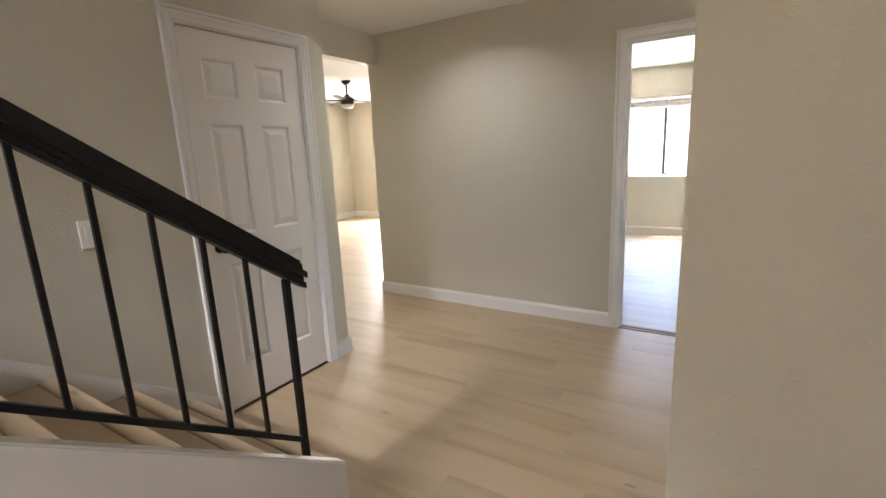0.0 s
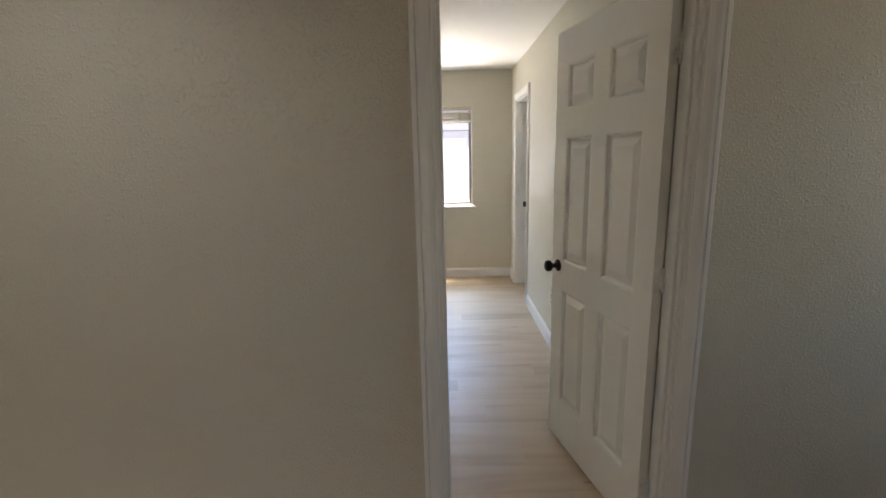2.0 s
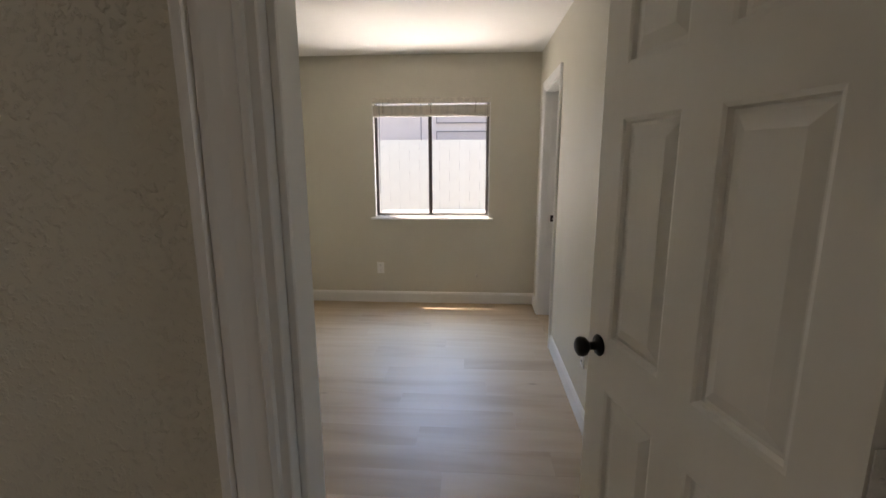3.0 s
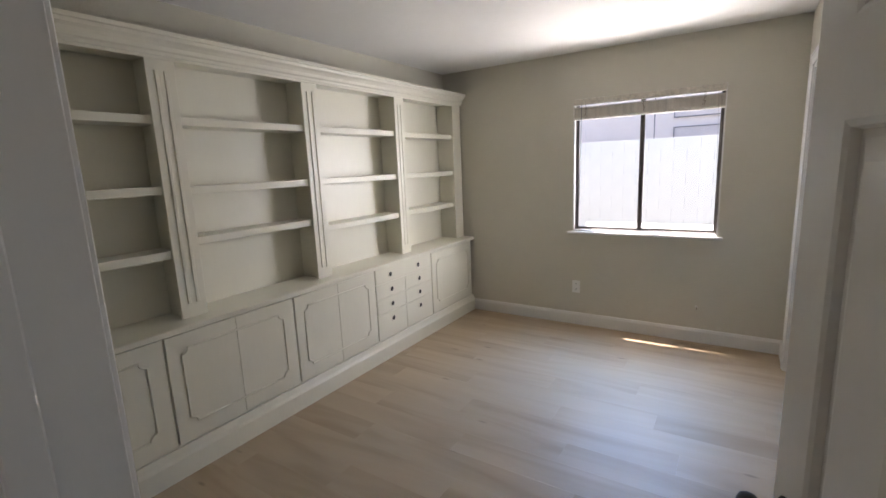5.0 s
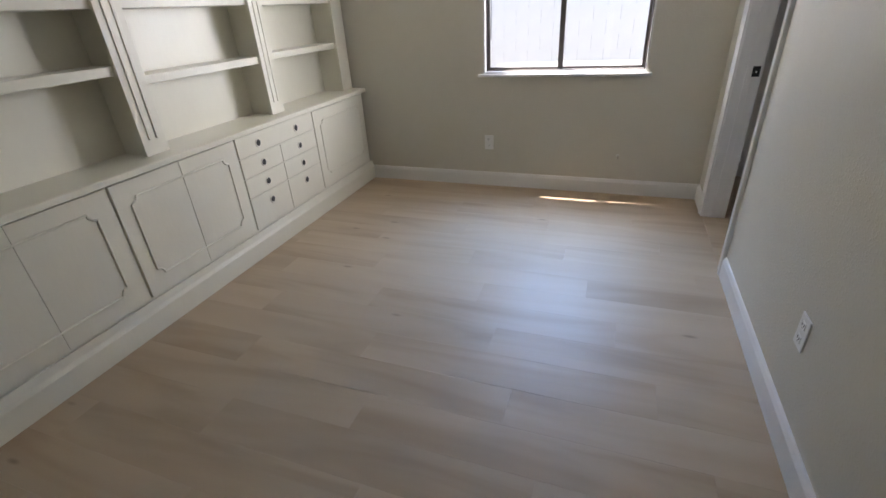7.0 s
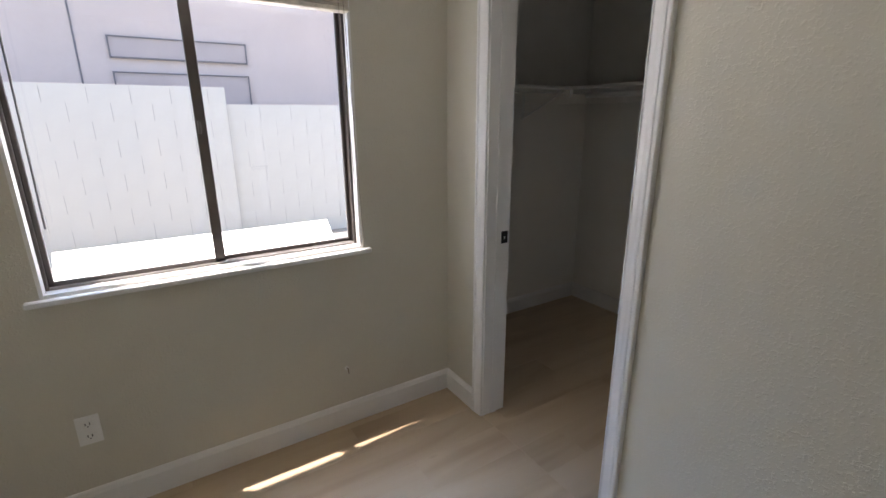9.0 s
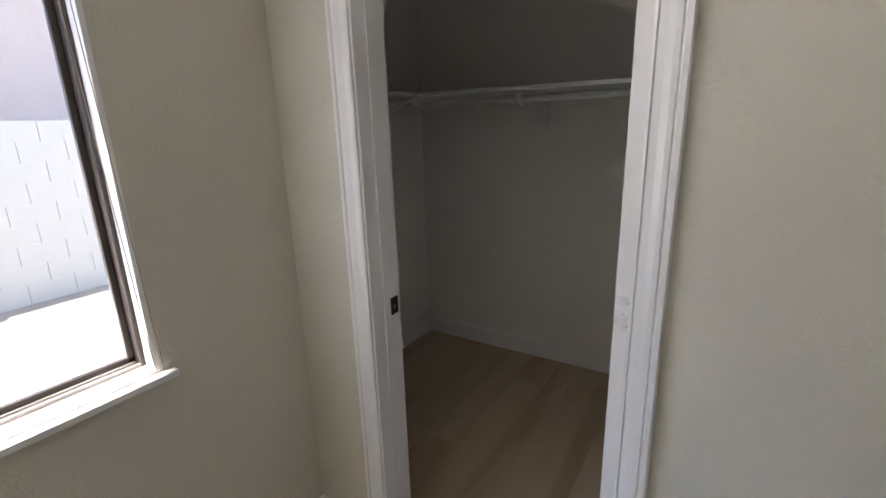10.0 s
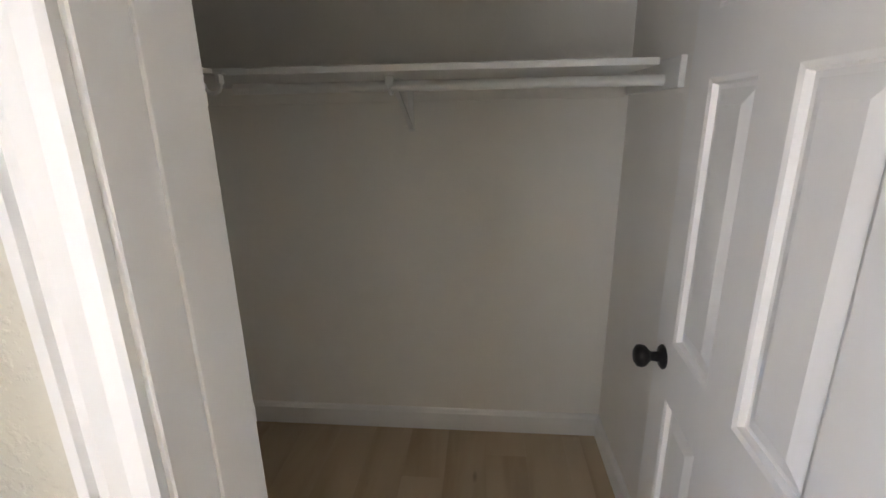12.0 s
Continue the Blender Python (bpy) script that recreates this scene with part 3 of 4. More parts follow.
def drawer(y0, y1, z0, z1, holes):
    dr = bpart("drawer_front", one_box(BF - .018, BF, y0 + .0016, y1 - .0016, z0 + .0016, z1 - .0016, .0015), parent=c)
    for y in holes:
        zc = z1 - .066
        # no hole is cut: a dark disc on the front paints its shade
        bm = lathe(((.0205, -.004), (.0205, .0012), (.019, .0016)), "X", 20)
        part("hole_shade_disc", bm, SLOT, dr, "dark disc for the shade in a round finger hole", at=Matrix.Translation((BF - OX, y, zc)))
        rim = bmesh.new()
        for k in range(11):
            a0, a1 = radians(95 + 17 * k), radians(95 + 17 * (k + 1))
            if k < 10:
                tube(rim, (0, .0205 * math.cos(a0), .0205 * math.sin(a0)), (0, .0205 * math.cos(a1), .0205 * math.sin(a1)), .0042, seg=6)
        part("rim", rim, CABINET, dr, at=Matrix.Translation((BF - OX, y, zc)))


drawer(2.517, 3.277, rows[1], rows[0], (2.696, 3.075))
for z1, z0 in zip(rows[1:], rows[2:]):
    drawer(2.517, 2.887, z0, z1, (2.705,))
    drawer(2.887, 3.277, z0, z1, (3.085,))
bm = bmesh.new()
PL = ((0, 0), (.020, 0), (.020, .105), (.010, .125), (.004, .145), (0, .158))
ends = [[bm.verts.new((BF - .005 + u, y, z)) for u, z in PL] for y in (BY0 + .004, BY1 - .004)]
for i in range(len(PL)):
    bm.faces.new((ends[0][i], ends[0][(i + 1) % len(PL)], ends[1][(i + 1) % len(PL)], ends[1][i]))
bm.faces.new(ends[0])
bm.faces.new(ends[1])
box(bm, BX0, BF - .006, BY0 + .004, BY1 - .004, 0, .154)
solid("cabinet_plinth", bm, CABINET, "cream-painted plinth moulding under the base cabinets", "baseboard", "structure")


# ---- bedroom window ----
def window(name, at, w, h, label, split=True, metal=None):
    """A slider in an opening w x h: local x along the wall, y outwards, z up from the sill."""
    wd = thing(name, at, label, "window", kind="structure")
    bm = bmesh.new()
    f = .022
    for a in ((0, f, 0, h), (w - f, w, 0, h), (f, w - f, h - f, h)):
        box(bm, a[0], a[1], .045, .10, a[2], a[3], .002)
    metal = metal or BRONZE
    bt = one_box(f, w - f, .045, .10, 0, f - .008, .001)
    for y in (.046, .068, .090):
        box(bt, f, w - f, y, y + .008, f - .008, f, .001)
    part("window_track", bt, TRACK, wd, "aluminium bottom track, paled as if sunlit")
    part("window_frame", bm, metal, wd, "slim aluminium frame")
    bm = bmesh.new()
    for a in ((-.001, .012, 0, h), (w - .012, w + .001, 0, h), (.012, w - .012, 0, .012), (.012, w - .012, h - .012, h)):
        box(bm, a[0], a[1], .001, .045, a[2], a[3], .001)
    part("liner", bm, TRIM, wd, "white window liner")
    c = w * .494
    spans = ((f, c + .012, .060), (c - .020, w - f, .082)) if split else ((f, w - f, .07),)
    for x0, x1, y in spans:
        s = part("sash", box(box(box(one_box(x0, x0 + .016, y - .008, y + .008, f, h - f, .002), x1 - .037 if x0 == f else x1 - .016, x1, y - .008, y + .008, f, h - f, .002), x0, x1, y - .008, y + .008, f, f + .016, .002), x0, x1, y - .008, y + .008, h - f - .016, h - f, .002), metal, wd, "slim window sash")
        p = part("pane", one_box(x0 + .012, x1 - .012, y - .002, y + .002, f + .010, h - f - .010), GLASS, s, "clear glass pane")
        p.visible_shadow = False
    return wd


bed_win = window("window_1", pose(WX0, BY1, WZ0), WX1 - WX0, WZ1 - WZ0, "two-pane sliding window with dark frame and white sill")
part("latch", one_box(.548, .558, .034, .052, .52, .565, .002), BRONZE, bed_win)
bm = one_box(WX0 - .040, WX1 + .034, BY1 - .026, BY1, WZ0 - .022, WZ0, .004)
box(bm, WX0, WX1, BY1, BY1 + .045, WZ0 - .018, WZ0 + .002, .001)
solid("window_sill", bm, TRIM, "white painted window sill", "window sill", "structure")

blind = thing("window_blind", pose(WX0, BY1, WZ0), "beige slatted blind drawn up to the head of the window", "blind")
bw, bh = WX1 - WX0, WZ1 - WZ0
part("headrail", one_box(.004, bw - .004, -.014, .038, bh - .052, bh - .003, .003), BLIND, blind, "beige headrail valance")
for k in range(10):
    z = bh - .075 - k * .0085
    m = pose(0, random.uniform(-.002, .002), z, random.uniform(-1.5, 1.5), random.uniform(-.05, .05), 0)
    part("slat", one_box(.008, bw - .008, -.012, .034, -.0030, .0030, .001), BLIND, blind, at=m)
part("bottom_rail", one_box(.006, bw - .006, -.012, .034, bh - .176, bh - .158, .003), BLIND, blind)
for x in (.11, .57, 1.0):
    bm = bmesh.new()
    for k in range(7):
        a = (x + random.uniform(-.012, .012), -.016 + random.uniform(-.004, .004), bh - .050 - k * .013)
        b = (x + random.uniform(-.012, .012), -.018 + random.uniform(-.004, .004), bh - .066 - k * .013)
        tube(bm, a, b, .0022, seg=5)
    tube(bm, (x, -.014, bh - .04), (x, -.014, bh - .15), .0016, seg=5)
    part("ladder_cord", bm, CORD, blind, "bunched ladder cord")
part("wand", tube(bmesh.new(), (.075, -.016, bh - .05), (.062, -.012, bh - .92), .0035, seg=8), WAND, blind, "thin grey tilt wand")
bm = tube(bmesh.new(), (bw - .055, -.016, bh - .05), (bw - .020, -.020, .03), .0011, seg=5)
tube(bm, (bw - .035, -.016, bh - .05), (bw - .002, -.024, .012), .0011, seg=5)
part("pull_cord", bm, CORD, blind, "thin pull cord")


# ---- plates ----
def outlet(at, label):
    o = thing("wall_outlet", at, label, "outlet")
    part("plate", one_box(-.036, .036, -.006, 0, -.058, .058, .002), PLASTIC, o)
    for s in (-1, 1):
        r = part("receptacle", one_box(-.016, .016, -.0085, -.005, s * .025 - .014, s * .025 + .014, .003), PLASTIC, o)
        # slots are dark bars on the face, their shade painted in
        bm = one_box(-.008, -.005, -.0092, -.008, s * .025 - .002, s * .025 + .008)
        box(bm, .005, .008, -.0092, -.008, s * .025 - .002, s * .025 + .008)
        box(bm, -.002, .002, -.0092, -.008, s * .025 - .010, s * .025 - .006)
        part("slots", bm, SLOT, r)
    return o


def switch(at, label):
    o = thing("light_switch", at, label, "switch")
    part("plate", one_box(-.036, .036, -.006, 0, -.058, .058, .002), PLASTIC, o)
    part("rocker", box(one_box(-.017, .017, -.009, -.004, 0, .033, .002), -.017, .017, -.007, -.004, -.033, 0, .002), PLASTIC, o)
    return o


outlet(pose(-.753, BY1, .363), "white duplex outlet under the bedroom window")
outlet(pose(BX1, 1.937, .388, 0, 0, -90), "white duplex outlet low on the bedroom wall")
switch(pose(.566, -1.70, 1.139, 0, 0, -90), "white rocker switch on the textured hall wall")
switch(pose(1.505, 0, 1.189), "white rocker switch beside the bedroom door")
switch(pose(SX, -2.66, 1.10, 0, 0, 90), "white switch plate on the stair wall")
stub = thing("cable_stub", pose(.235, BY1, .30), "small cable stub sticking out of the wall", "cable stub")
part("grommet", tube(bmesh.new(), (0, 0, 0), (0, -.004, 0), .009, seg=12), PLASTIC, stub)
part("wire", tube(tube(bmesh.new(), (0, 0, 0), (.002, -.018, .004), .003, seg=8), (.002, -.018, .004), (.004, -.020, -.022), .003, seg=8), CORD, stub)
for name, at in (("strike_plate", pose(.917, CD1, .925)),):
    s = thing(name, at, "black strike plate on the closet jamb", "strike plate")
    part("plate", one_box(-.020, .022, -.0018, .0, -.029, .029, .0006), BLACK, s)
    part("hole", one_box(.000, .005, -.0026, -.0016, -.008, .004), HINGE, s, "bright strike hole")


# ---- closet: shelf, rod, brackets ----
SZ = 1.638
shelf = thing("closet_shelf", pose(CX1, CY1, SZ), "white painted closet shelf running round two walls", "shelf")
part("back_board", one_box(1.87 - CX1, 0, CY0 + .095 - CY1, 0, -.019, 0, .002), SHELF, shelf)
part("side_board", one_box(CX0 - CX1, 1.868 - CX1, 4.262 - CY1, 0, -.019, 0, .002), SHELF, shelf)
for x0, x1, y0, y1, z0, z1, paint in ((CX1 - .018, CX1, CY0 + .02, CY1, -.085, -.0195, CLOSET_WALL), (1.935, CX1 - .02, CY0, CY0 + .018, -.075, .012, SHELF), (CX0, CX1 - .02, CY1 - .018, CY1, -.085, -.0195, CLOSET_WALL)):
    part("cleat", one_box(x0 - CX1, x1 - CX1, y0 - CY1, y1 - CY1, z0, z1, .002), paint, shelf, "painted wall cleat")
rod = thing("closet_rod", pose(2.052, CY0, 1.591), "white round closet rod under the shelf", "closet rod")
part("rod", tube(bmesh.new(), (0, .012, 0), (0, 1.38, 0), .0165, seg=20), SHELF, rod, smooth=False)
part("end_cup", tube(bmesh.new(), (0, .0, 0), (0, .014, 0), .026, seg=20), PLASTIC, rod, "white end cup")


def bracket(at, label):
    b = thing("shelf_bracket", at, label, "bracket", "closet shelf brackets")
    part("arm", one_box(-.44, 0, -.012, .012, -.022, -.020 + .001, .0006), SHELF, b)
    part("wall_plate", one_box(-.004, 0, -.012, .012, -.20, -.022, .001), SHELF, b)
    bm = bmesh.new()
    m = Matrix.Translation((-.19, 0, -.108)) @ Matrix.Rotation(math.atan2(.165, -.375), 4, "Y").inverted() @ Matrix.Diagonal((.41, .016, .006, 1))
    bmesh.ops.create_cube(bm, size=1, matrix=m)
    part("strut", bm, SHELF, b)
    bm = bmesh.new()
    for k in range(7):
        a0, a1 = radians(170 + 28 * k), radians(170 + 28 * (k + 1))
        tube(bm, (-.402 + .024 * math.cos(a0), 0, -.048 + .024 * math.sin(a0)), (-.402 + .024 * math.cos(a1), 0, -.048 + .024 * math.sin(a1)), .006, seg=6)
    box(bm, -.430, -.420, -.012, .012, -.046, -.020)
    part("hook", bm, PLASTIC, b, "white rod hook")
    return b


bracket(pose(CX1 - .019, 3.775, SZ), "white metal shelf bracket with rod hook")
bracket(pose(1.80, CY1 - .019, SZ, 0, 0, 90), "white metal shelf bracket near the closet corner")


# ---- stairs and railing ----
RISE, RUN, Y1 = .1855, .26, -2.375
stairs = thing("staircase", pose(SX, Y1, 0), "oak plank stairs climbing between the wall and a white curb", "stairs", kind="structure")
for k in range(8):
    y = -RUN * k
    z = RISE * (k + 1)
    part("riser", one_box(.002, -.602 - SX, y - RUN, y, max(0, z - RISE * 2), z - .022), PLANK, stairs, "oak plank riser")
    part("tread", one_box(.003, -.602 - SX, y - RUN - .002, y - .040, z - .022, z, .003), PLANK, stairs, "oak plank tread")
    part("nosing", one_box(.003, -.602 - SX, y - .0385, y + .026, z - .026, z + .002, .006), PLANK, stairs, "oak stair nosing")
    part("nosing_joint", one_box(.003, -.602 - SX, y - .041, y - .0375, z - .018, z + .0012), NOSE, stairs, "dark joint behind the nosing")
part("landing", one_box(.002, -.602 - SX, -RUN * 8 - 1.0, -RUN * 8, 0, RISE * 8, .004), PLANK, stairs)
sl = RISE / RUN


def slope_prism(x0, x1, y0, y1, z0, t, down=None):
    """A sloping bar between two y's: top line from z0 at y0, rising towards -y."""
    bm = bmesh.new()
    vs = []
    for x in (x0, x1):
        for y in (y0, y1):
            zt = z0 + (y0 - y) * sl
            vs.append((bm.verts.new((x, y, zt)), bm.verts.new((x, y, zt - t if down is None else down))))
    (a, a_), (b, b_), (c, c_), (d, d_) = vs
    for f in ((a, b, d, c), (a_, b_, d_, c_), (a, b, b_, a_), (c, d, d_, c_), (a, c, c_, a_), (b, d, d_, b_)):
        bm.faces.new(f)
    return bm


bm = slope_prism(-.600, -.545, -2.352, -4.45, .203, 0, -.005)
bmesh.ops.recalc_face_normals(bm, faces=bm.faces)
bmesh.ops.bevel(bm, geom=bm.edges[:], offset=.006, segments=2, affect="EDGES")
solid("stair_curb", bm, TRIM, "white painted sloping curb wall beside the stairs", "curb wall", "structure")
# stepped white skirt on the stair wall
bm = bmesh.new()
vs0 = [bm.verts.new((SX + .001, y, z)) for y, z in ((-2.246, 0), (-2.246, .15), (-4.45, .15 + 2.204 * sl), (-4.45, 2.204 * sl - .22), (-2.50, 0))]
vs1 = [bm.verts.new((SX + .016, v.co.y, v.co.z)) for v in vs0]
bm.faces.new(vs0)
bm.faces.new(vs1)
for i in range(5):
    bm.faces.new((vs0[i], vs0[(i + 1) % 5], vs1[(i + 1) % 5], vs1[i]))
solid("stair_skirt", bm, TRIM, "white skirt board along the stair wall", "baseboard", "structure")

rail = thing("stair_railing", pose(-.662, -2.44, .24), "black painted iron stair railing with square balusters", "railing")
o = (-.662, -2.44, .24)


def rpart(name, bm, label=""):
    bmesh.ops.translate(bm, verts=bm.verts, vec=(-o[0], -o[1], -o[2]))
    return part(name, bm, IRON, rail, label)


bm = slope_prism(-.692, -.632, -2.380, -4.4, 1.005, .085)
bmesh.ops.recalc_face_normals(bm, faces=bm.faces)
bmesh.ops.bevel(bm, geom=bm.edges[:], offset=.010, segments=2, affect="EDGES")
rpart("handrail", bm, "thick black handrail")
rpart("handrail_lip", slope_prism(-.700, -.624, -2.376, -4.4, .968, .022))
rpart("lower_channel", slope_prism(-.684, -.640, -2.372, -4.4, .925, .022))
rpart("bottom_bar", slope_prism(-.672, -.652, -2.44, -4.4, .330, .024))
rpart("post", one_box(-.674, -.650, -2.456, -2.432, .186, .955, .002))
for k in range(14):
    y = -2.590 - .1285 * k
    zt = 1.005 + (-2.38 - y) * sl - .09
    zb = .330 + (-2.44 - y) * sl - .012
    rpart("baluster", one_box(-.6685, -.6555, y - .0065, y + .0065, zb, zt))


# ---- hall ceiling lamp ----
lamp = thing("recessed_light", pose(DOWN[0], DOWN[1], H), "white round recessed ceiling light, switched on", "ceiling light")
ring = lathe(((.058, -.004), (.060, -.007), (.078, -.005), (.083, 0), (.058, 0)), seg=32)
part("trim_ring", ring, PLASTIC, lamp, "white trim ring", True)
part("lens", lathe(((.057, -.002), (.057, 0)), seg=32), LENS, lamp, "glowing frosted lens")


# ---- living room: window, fan ----
liv_win = window("window_2", pose(LX0, LW0, .9, 0, 0, 90), LW1 - LW0, 1.26, "living room window with grey frame and white sill", False, GREY_METAL)
solid("window_sill", one_box(LX0, LX0 + .03, LW0 - .05, LW1 + .05, .878, .9, .004), TRIM, "white sill under the living room window", "window sill", "structure")
fan = thing("ceiling_fan", pose(-4.47, 2.02, 2.5, 0, 0, 10), "black ceiling fan with five blades and a frosted light", "ceiling fan")
part("canopy", lathe(((.075, 0), (.075, -.012), (.045, -.05), (.02, -.065))[::-1]), FAN_BLACK, fan, smooth=True)
part("downrod", tube(bmesh.new(), (0, 0, -.06), (0, 0, -.22), .014), FAN_BLACK, fan)
part("motor", lathe(((.03, -.20), (.055, -.235), (.10, -.25), (.105, -.34), (.095, -.35))[::-1]), FAN_BLACK, fan, smooth=False)
part("light_bowl", lathe(((.093, -.35), (.090, -.385), (.06, -.405), (.01, -.412))[::-1]), FANLIGHT, fan, "frosted white light bowl", True)
for k in range(5):
    bm = bmesh.new()
    m = Matrix.Rotation(radians(72 * k), 4, "Z") @ Matrix.Translation((.40, 0, -.285)) @ Matrix.Rotation(radians(3), 4, "X") @ Matrix.Diagonal((.54, .115, .007, 1))
    vs = bmesh.ops.create_cube(bm, size=1, matrix=m)["verts"]
    m2 = Matrix.Rotation(radians(72 * k), 4, "Z") @ Matrix.Translation((.13, 0, -.285)) @ Matrix.Diagonal((.1, .05, .012, 1))
    bmesh.ops.create_cube(bm, size=1, matrix=m2)
    part("blade", bm, FAN_BLACK, fan)


# ---- outdoors ----
solid("ground", one_box(-90, 90, -90, 90, -.5, -.17), GROUND, "pale dry ground around the house", "ground", "structure")
WY = 8.7
for x in range(-4, 4):
    solid("pavement", one_box(x * 1.5 + .35, x * 1.5 + 1.838, 4.22 if x * 1.5 + 1.85 < CX0 - .1 else 4.8, WY - .25, -.25, -.148, .004), CONCRETE, "pale concrete side-yard slab", "pavement", "structure", "side-yard slabs")
block_wall = solid("block_wall", box(one_box(-5, .5, WY + .01, WY + .14, -.2, 1.80), .5, 6.2, WY + .06, WY + .19, -.2, 1.60), MORTAR, "white painted concrete block garden wall", "garden wall", "structure")
# added out of view; its slanted edge narrows the sun strip to the right
eave = solid("sun_trim_eave", bmesh.new(), TRIM, "unseen slanted eave added to trim the sun strip on the bedroom floor", "roof", "structure")
bm = bmesh.new()
e0, e1 = 4.201, 4.360
pts = ((-1.4, e0), (.94, e1), (.94, 4.2), (-1.4, 4.2))
lo = [bm.verts.new((x, y, 2.36)) for x, y in pts]
hi = [bm.verts.new((x, y, 2.56)) for x, y in pts]
bm.faces.new(lo)
bm.faces.new(hi)
for i in range(4):
    bm.faces.new((lo[i], lo[(i + 1) % 4], hi[(i + 1) % 4], hi[i]))
bmesh.ops.recalc_face_normals(bm, faces=bm.faces)
bm.to_mesh(eave.data)
bm.free()
# the deep overhang is added, unseen, to block sun from the living floor
solid("roof", box(one_box(LX0 - 1.15, LX0 - .1, LY0 - .3, LY1 + .3, 2.40, 2.60), LX0 - .1, LX1 + .1, LY0 - .3, LY1 + .3, 2.62, 2.7), TRIM, "unseen overhang added to keep the sun out of the living room window", "roof", "structure")

house = thing("neighbour_house", pose(0, 10.0, -.17), "pale stucco neighbouring house with grey banded panels", "house", kind="structure")
part("wall", one_box(-5, 9, 0, 4.0, 0, 3.9), STUCCO, house)
for z0, z1 in ((2.427, 2.666), (1.726, 2.22)):
    p = part("band", one_box(-.649, 1.017, -.03, .0, z0, z1), PANEL_GREY, house, "grey stucco band")
    bm = bmesh.new()
    for a in ((-.669, -.649, z0 - .02, z1 + .02), (1.017, 1.037, z0 - .02, z1 + .02), (-.649, 1.017, z0 - .02, z0), (-.649, 1.017, z1, z1 + .02)):
        box(bm, a[0], a[1], -.045, .0, a[2], a[3])
    part("outline", bm, GREY_LINE, p)
part("joint", one_box(-1.022, -1.0, -.008, 0, 0, 3.9), GREY_LINE, house, "dark vertical joint")
part("roof", one_box(-5.4, 9.4, -.4, 4.4, 3.9, 4.1), PANEL_GREY, house)


def palm(at, h, seed):
    rnd = random.Random(seed)
    p = thing("palm_tree", at, "fan palm with rough trunk and green fronds", "tree")
    prof = [(.17 + .05 * math.sin(k * 2.1) + .10 * (k / 14) ** 2, h * k / 14) for k in range(15)]
    part("trunk", lathe(prof, seg=14), BARK, p, smooth=True)
    bm = bmesh.new()
    for k in range(90):
        a, z = rnd.uniform(0, 6.28), h * rnd.uniform(.35, 1.0)
        r = .2 + .08 * z / h
        q = Matrix.Translation((r * math.cos(a), r * math.sin(a), z)) @ Euler((0, radians(-35), a)).to_matrix().to_4x4() @ Matrix.Diagonal((.05, .09, .16, 1))
        bmesh.ops.create_cone(bm, cap_ends=True, segments=4, radius1=.6, radius2=.1, depth=1, matrix=q)
    part("boots", bm, BARK, p, "cut frond stubs")
    for k in range(26):
        a, up = rnd.uniform(0, 6.28), rnd.uniform(-.5, 1.3)
        L = rnd.uniform(.7, 1.1)
        bm = bmesh.new()
        tip = Vector((math.cos(a) * math.cos(up), math.sin(a) * math.cos(up), math.sin(up)))
        base = Vector((0, 0, h)) + tip * .15
        hub = base + tip * L * .6
        tube(bm, base, hub, .014, .008, 6)
        side = tip.cross(Vector((0, 0, 1))).normalized()
        for j in range(15):
            g = radians(-80 + 160 * j / 14)
            w = (tip * math.cos(g) + side * math.sin(g)).normalized()
            e = hub + w * L * .75 + Vector((0, 0, -.16 * abs(math.sin(g)) - .1))
            nrm = w.cross(tip if abs(w.dot(tip)) < .99 else Vector((0, 0, 1))).cross(w).normalized() * .022
            mid = hub.lerp(e, .5) + Vector((0, 0, .03))
            v = [bm.verts.new(q) for q in (hub, mid - nrm, e, mid + nrm)]
            bm.faces.new(v)
        part("frond", bm, FROND, p)
    return p


palm(pose(-9.5, 4.75, -.17), 1.72, 3)


def shrub(at, r, seed):
    rnd = random.Random(seed)
    p = thing("shrub", at, "loose green garden shrub", "shrub", "garden shrubs")
    bm = bmesh.new()
    st = bmesh.new()
    for k in range(9):
        a = rnd.uniform(0, 6.28)
        tube(st, (0, 0, 0), (r * .6 * math.cos(a), r * .6 * math.sin(a), r * rnd.uniform(.7, 1.5)), .012, .005, 5)
    part("stems", st, BARK, p)
    for k in range(int(700 * max(1, r * r))):
        d = Vector((rnd.gauss(0, 1), rnd.gauss(0, 1), rnd.gauss(0, 1))).normalized() * r * rnd.uniform(.35, 1.0) ** .6
        d.z = abs(d.z) * 1.3 + .1
        q = Matrix.Translation(d) @ Euler((rnd.uniform(0, 3), rnd.uniform(0, 3), rnd.uniform(0, 6))).to_matrix().to_4x4()
        v = [bm.verts.new(q @ (Vector(c) * (1.0 if r < 1 else 2.0))) for c in ((-.05, 0, 0), (0, .018, .005), (.06, 0, 0), (0, -.018, .005))]
        bm.faces.new(v)
    part("leaves", bm, SHRUB, p)


for i, (x, y, r) in enumerate(((-9.0, 3.9, .45), (-11.0, 5.0, .6), (-12.6, 6.6, 1.7), (-12.4, 4.6, 1.6), (-12.8, 5.6, 1.9), (-13.0, 7.6, 1.8), (-12.9, 8.7, 1.8), (-12.6, 3.4, 1.5))):
    shrub(pose(x, y, -.17), r, i)
solid("garden_wall", one_box(-14.2, -14, -12, 20, -.2, 2.1), STUCCO, "pale stucco garden wall behind the palm", "garden wall", "structure")

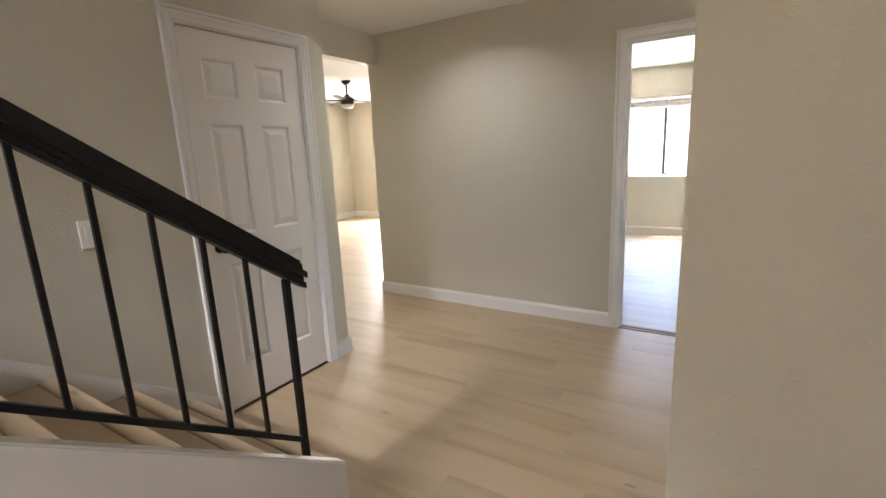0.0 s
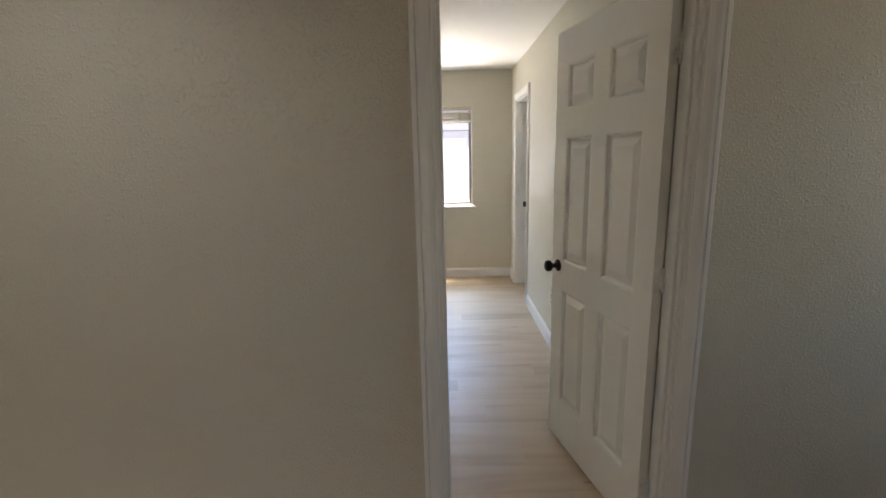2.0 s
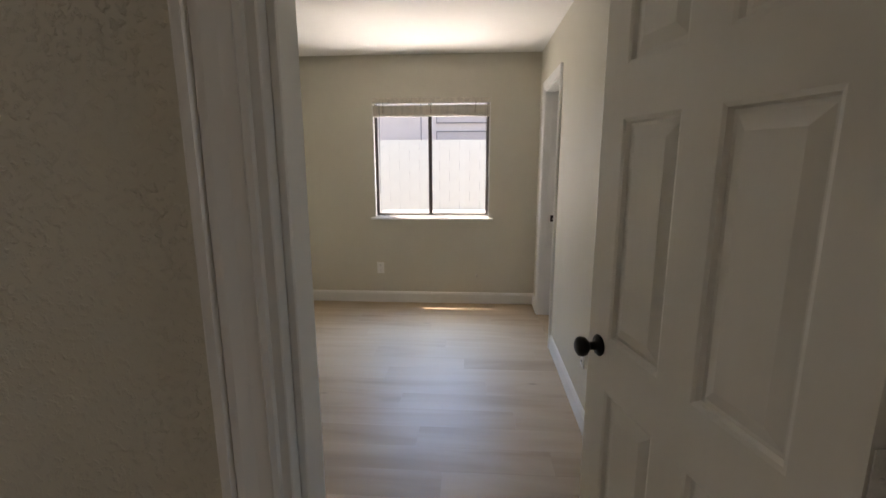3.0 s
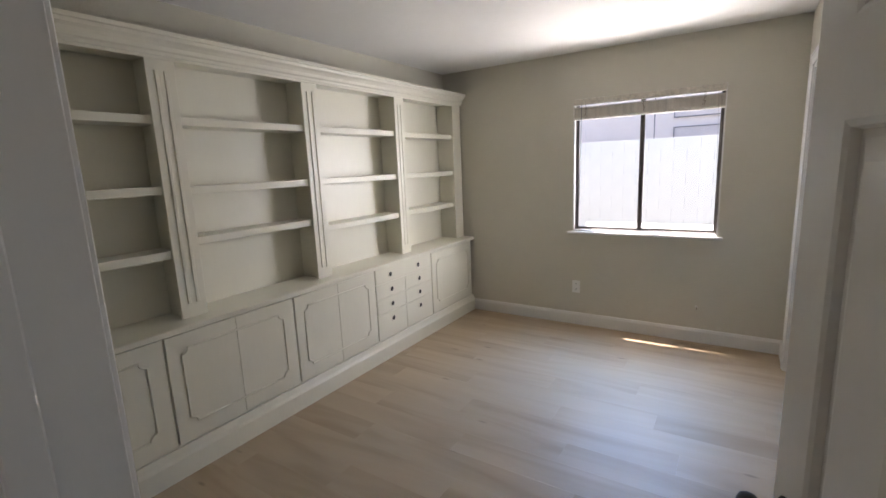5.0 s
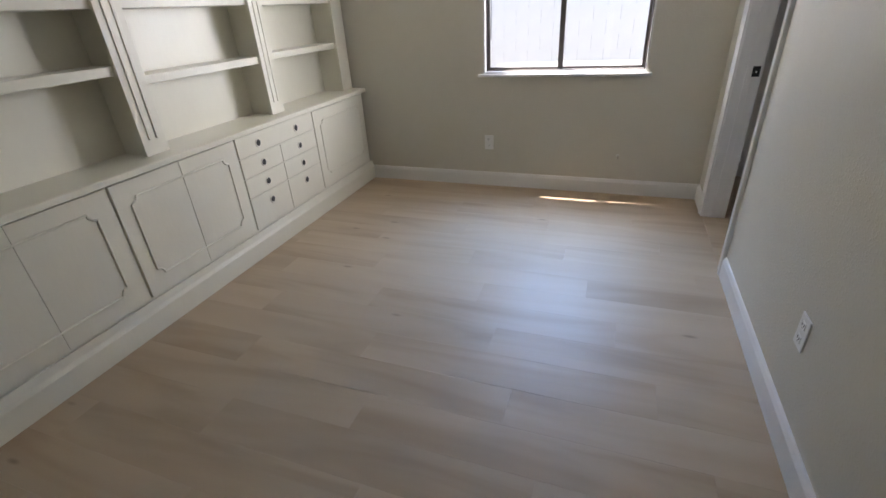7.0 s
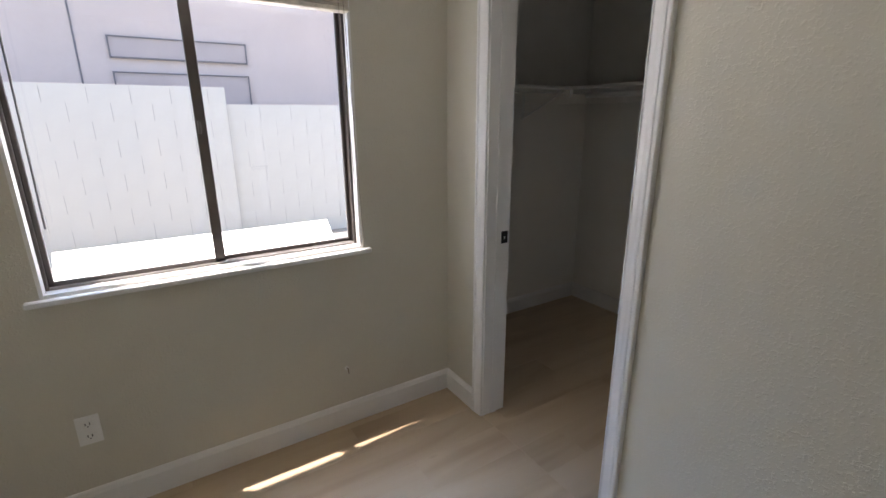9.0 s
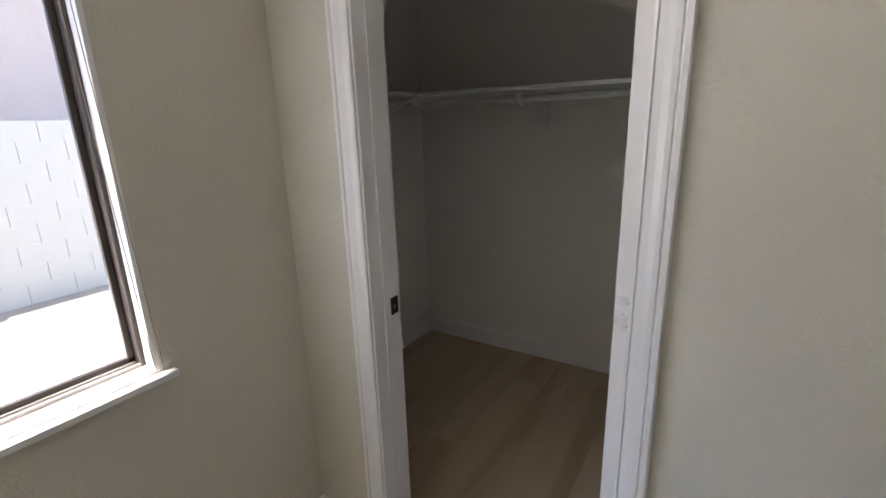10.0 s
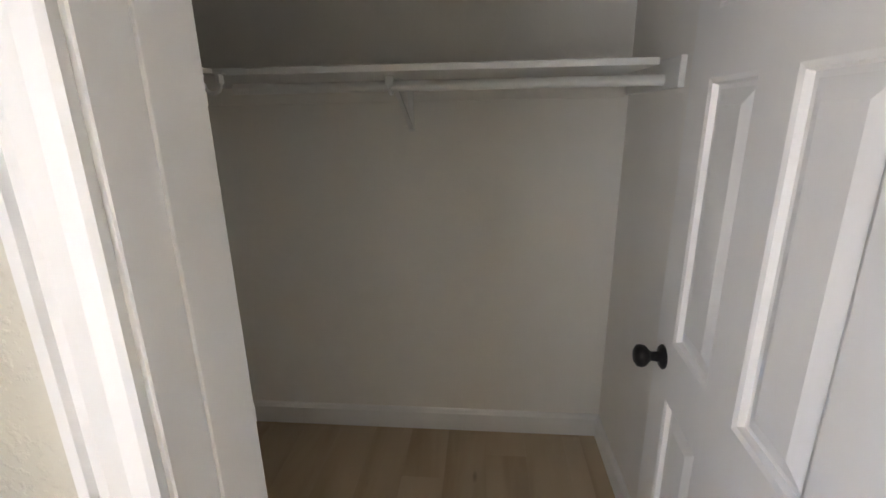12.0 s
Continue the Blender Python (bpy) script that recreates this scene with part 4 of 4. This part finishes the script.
# ---- block wall pieces ----
BL, BH = .40, .20
me_full = mesh_of("block", one_box(0, BL - .005, 0, .14, 0, BH - .0003, .0006), BLOCK)
me_half = mesh_of("block", one_box(0, BL / 2 - .005, 0, .14, 0, BH - .0003, .0006), BLOCK)


def lay_blocks(x0, x1, y, courses):
    for r in range(courses):
        z = -.17 + r * BH
        x = x0
        if r % 2:
            b = new("block", me_half)
            b.parent = block_wall
            b.location = (x, y, z)
            x += BL / 2
        while x < x1 - .05:
            last = x + BL > x1 + .02
            b = new("block", me_half if last else me_full)
            b.parent = block_wall
            b.location = (x, y, z)
            x += BL / 2 if last else BL


lay_blocks(-3.9, .5, WY, 10)
lay_blocks(.5, 4.5, WY + .05, 9)

# ---- floor planks ----
PW, PLEN = .182, 1.22
plank_meshes = {}


def plank_mesh(w, d):
    key = (round(w, 3), round(d, 3))
    if key not in plank_meshes:
        plank_meshes[key] = mesh_of("plank", one_box(0, key[0] - .0004, 0, key[1] - .0004, -.009, 0, .0002), PLANK)
    return plank_meshes[key]


def planks(parent, x0, x1, y0, y1, z=0.0):
    """Rows of planks along x on a common grid, cut at the edges of a rectangle."""
    r = math.floor(y0 / PW)
    while r * PW < y1:
        a, b = max(y0, r * PW), min(y1, (r + 1) * PW)
        if b - a > .004:
            shift = (r * .437) % 1.0 * PLEN
            k = math.floor((x0 - shift) / PLEN)
            while shift + k * PLEN < x1:
                p, q = max(x0, shift + k * PLEN), min(x1, shift + (k + 1) * PLEN)
                if q - p > .004:
                    ob = new("plank", plank_mesh(q - p, b - a))
                    ob.parent = parent
                    ob.location = (p, a, z)
                k += 1
        r += 1


planks(floor_bed, BX0, BX1, BY0, BY1)
planks(floor_bed, BX1, CX1, CD0, CY1)
planks(floor_bed, CX0, CX1, CY0, CD0)
planks(floor_bed, 0, DOOR_W, .062, BY0)
planks(floor_hall, LX1, EX1, -1.195, -.001)
planks(floor_hall, SX, .566, -2.38, -1.195)
planks(floor_hall, -.545, EX1, EY0, -2.38)
planks(floor_living, LX0, LX1, LY0, LY1)
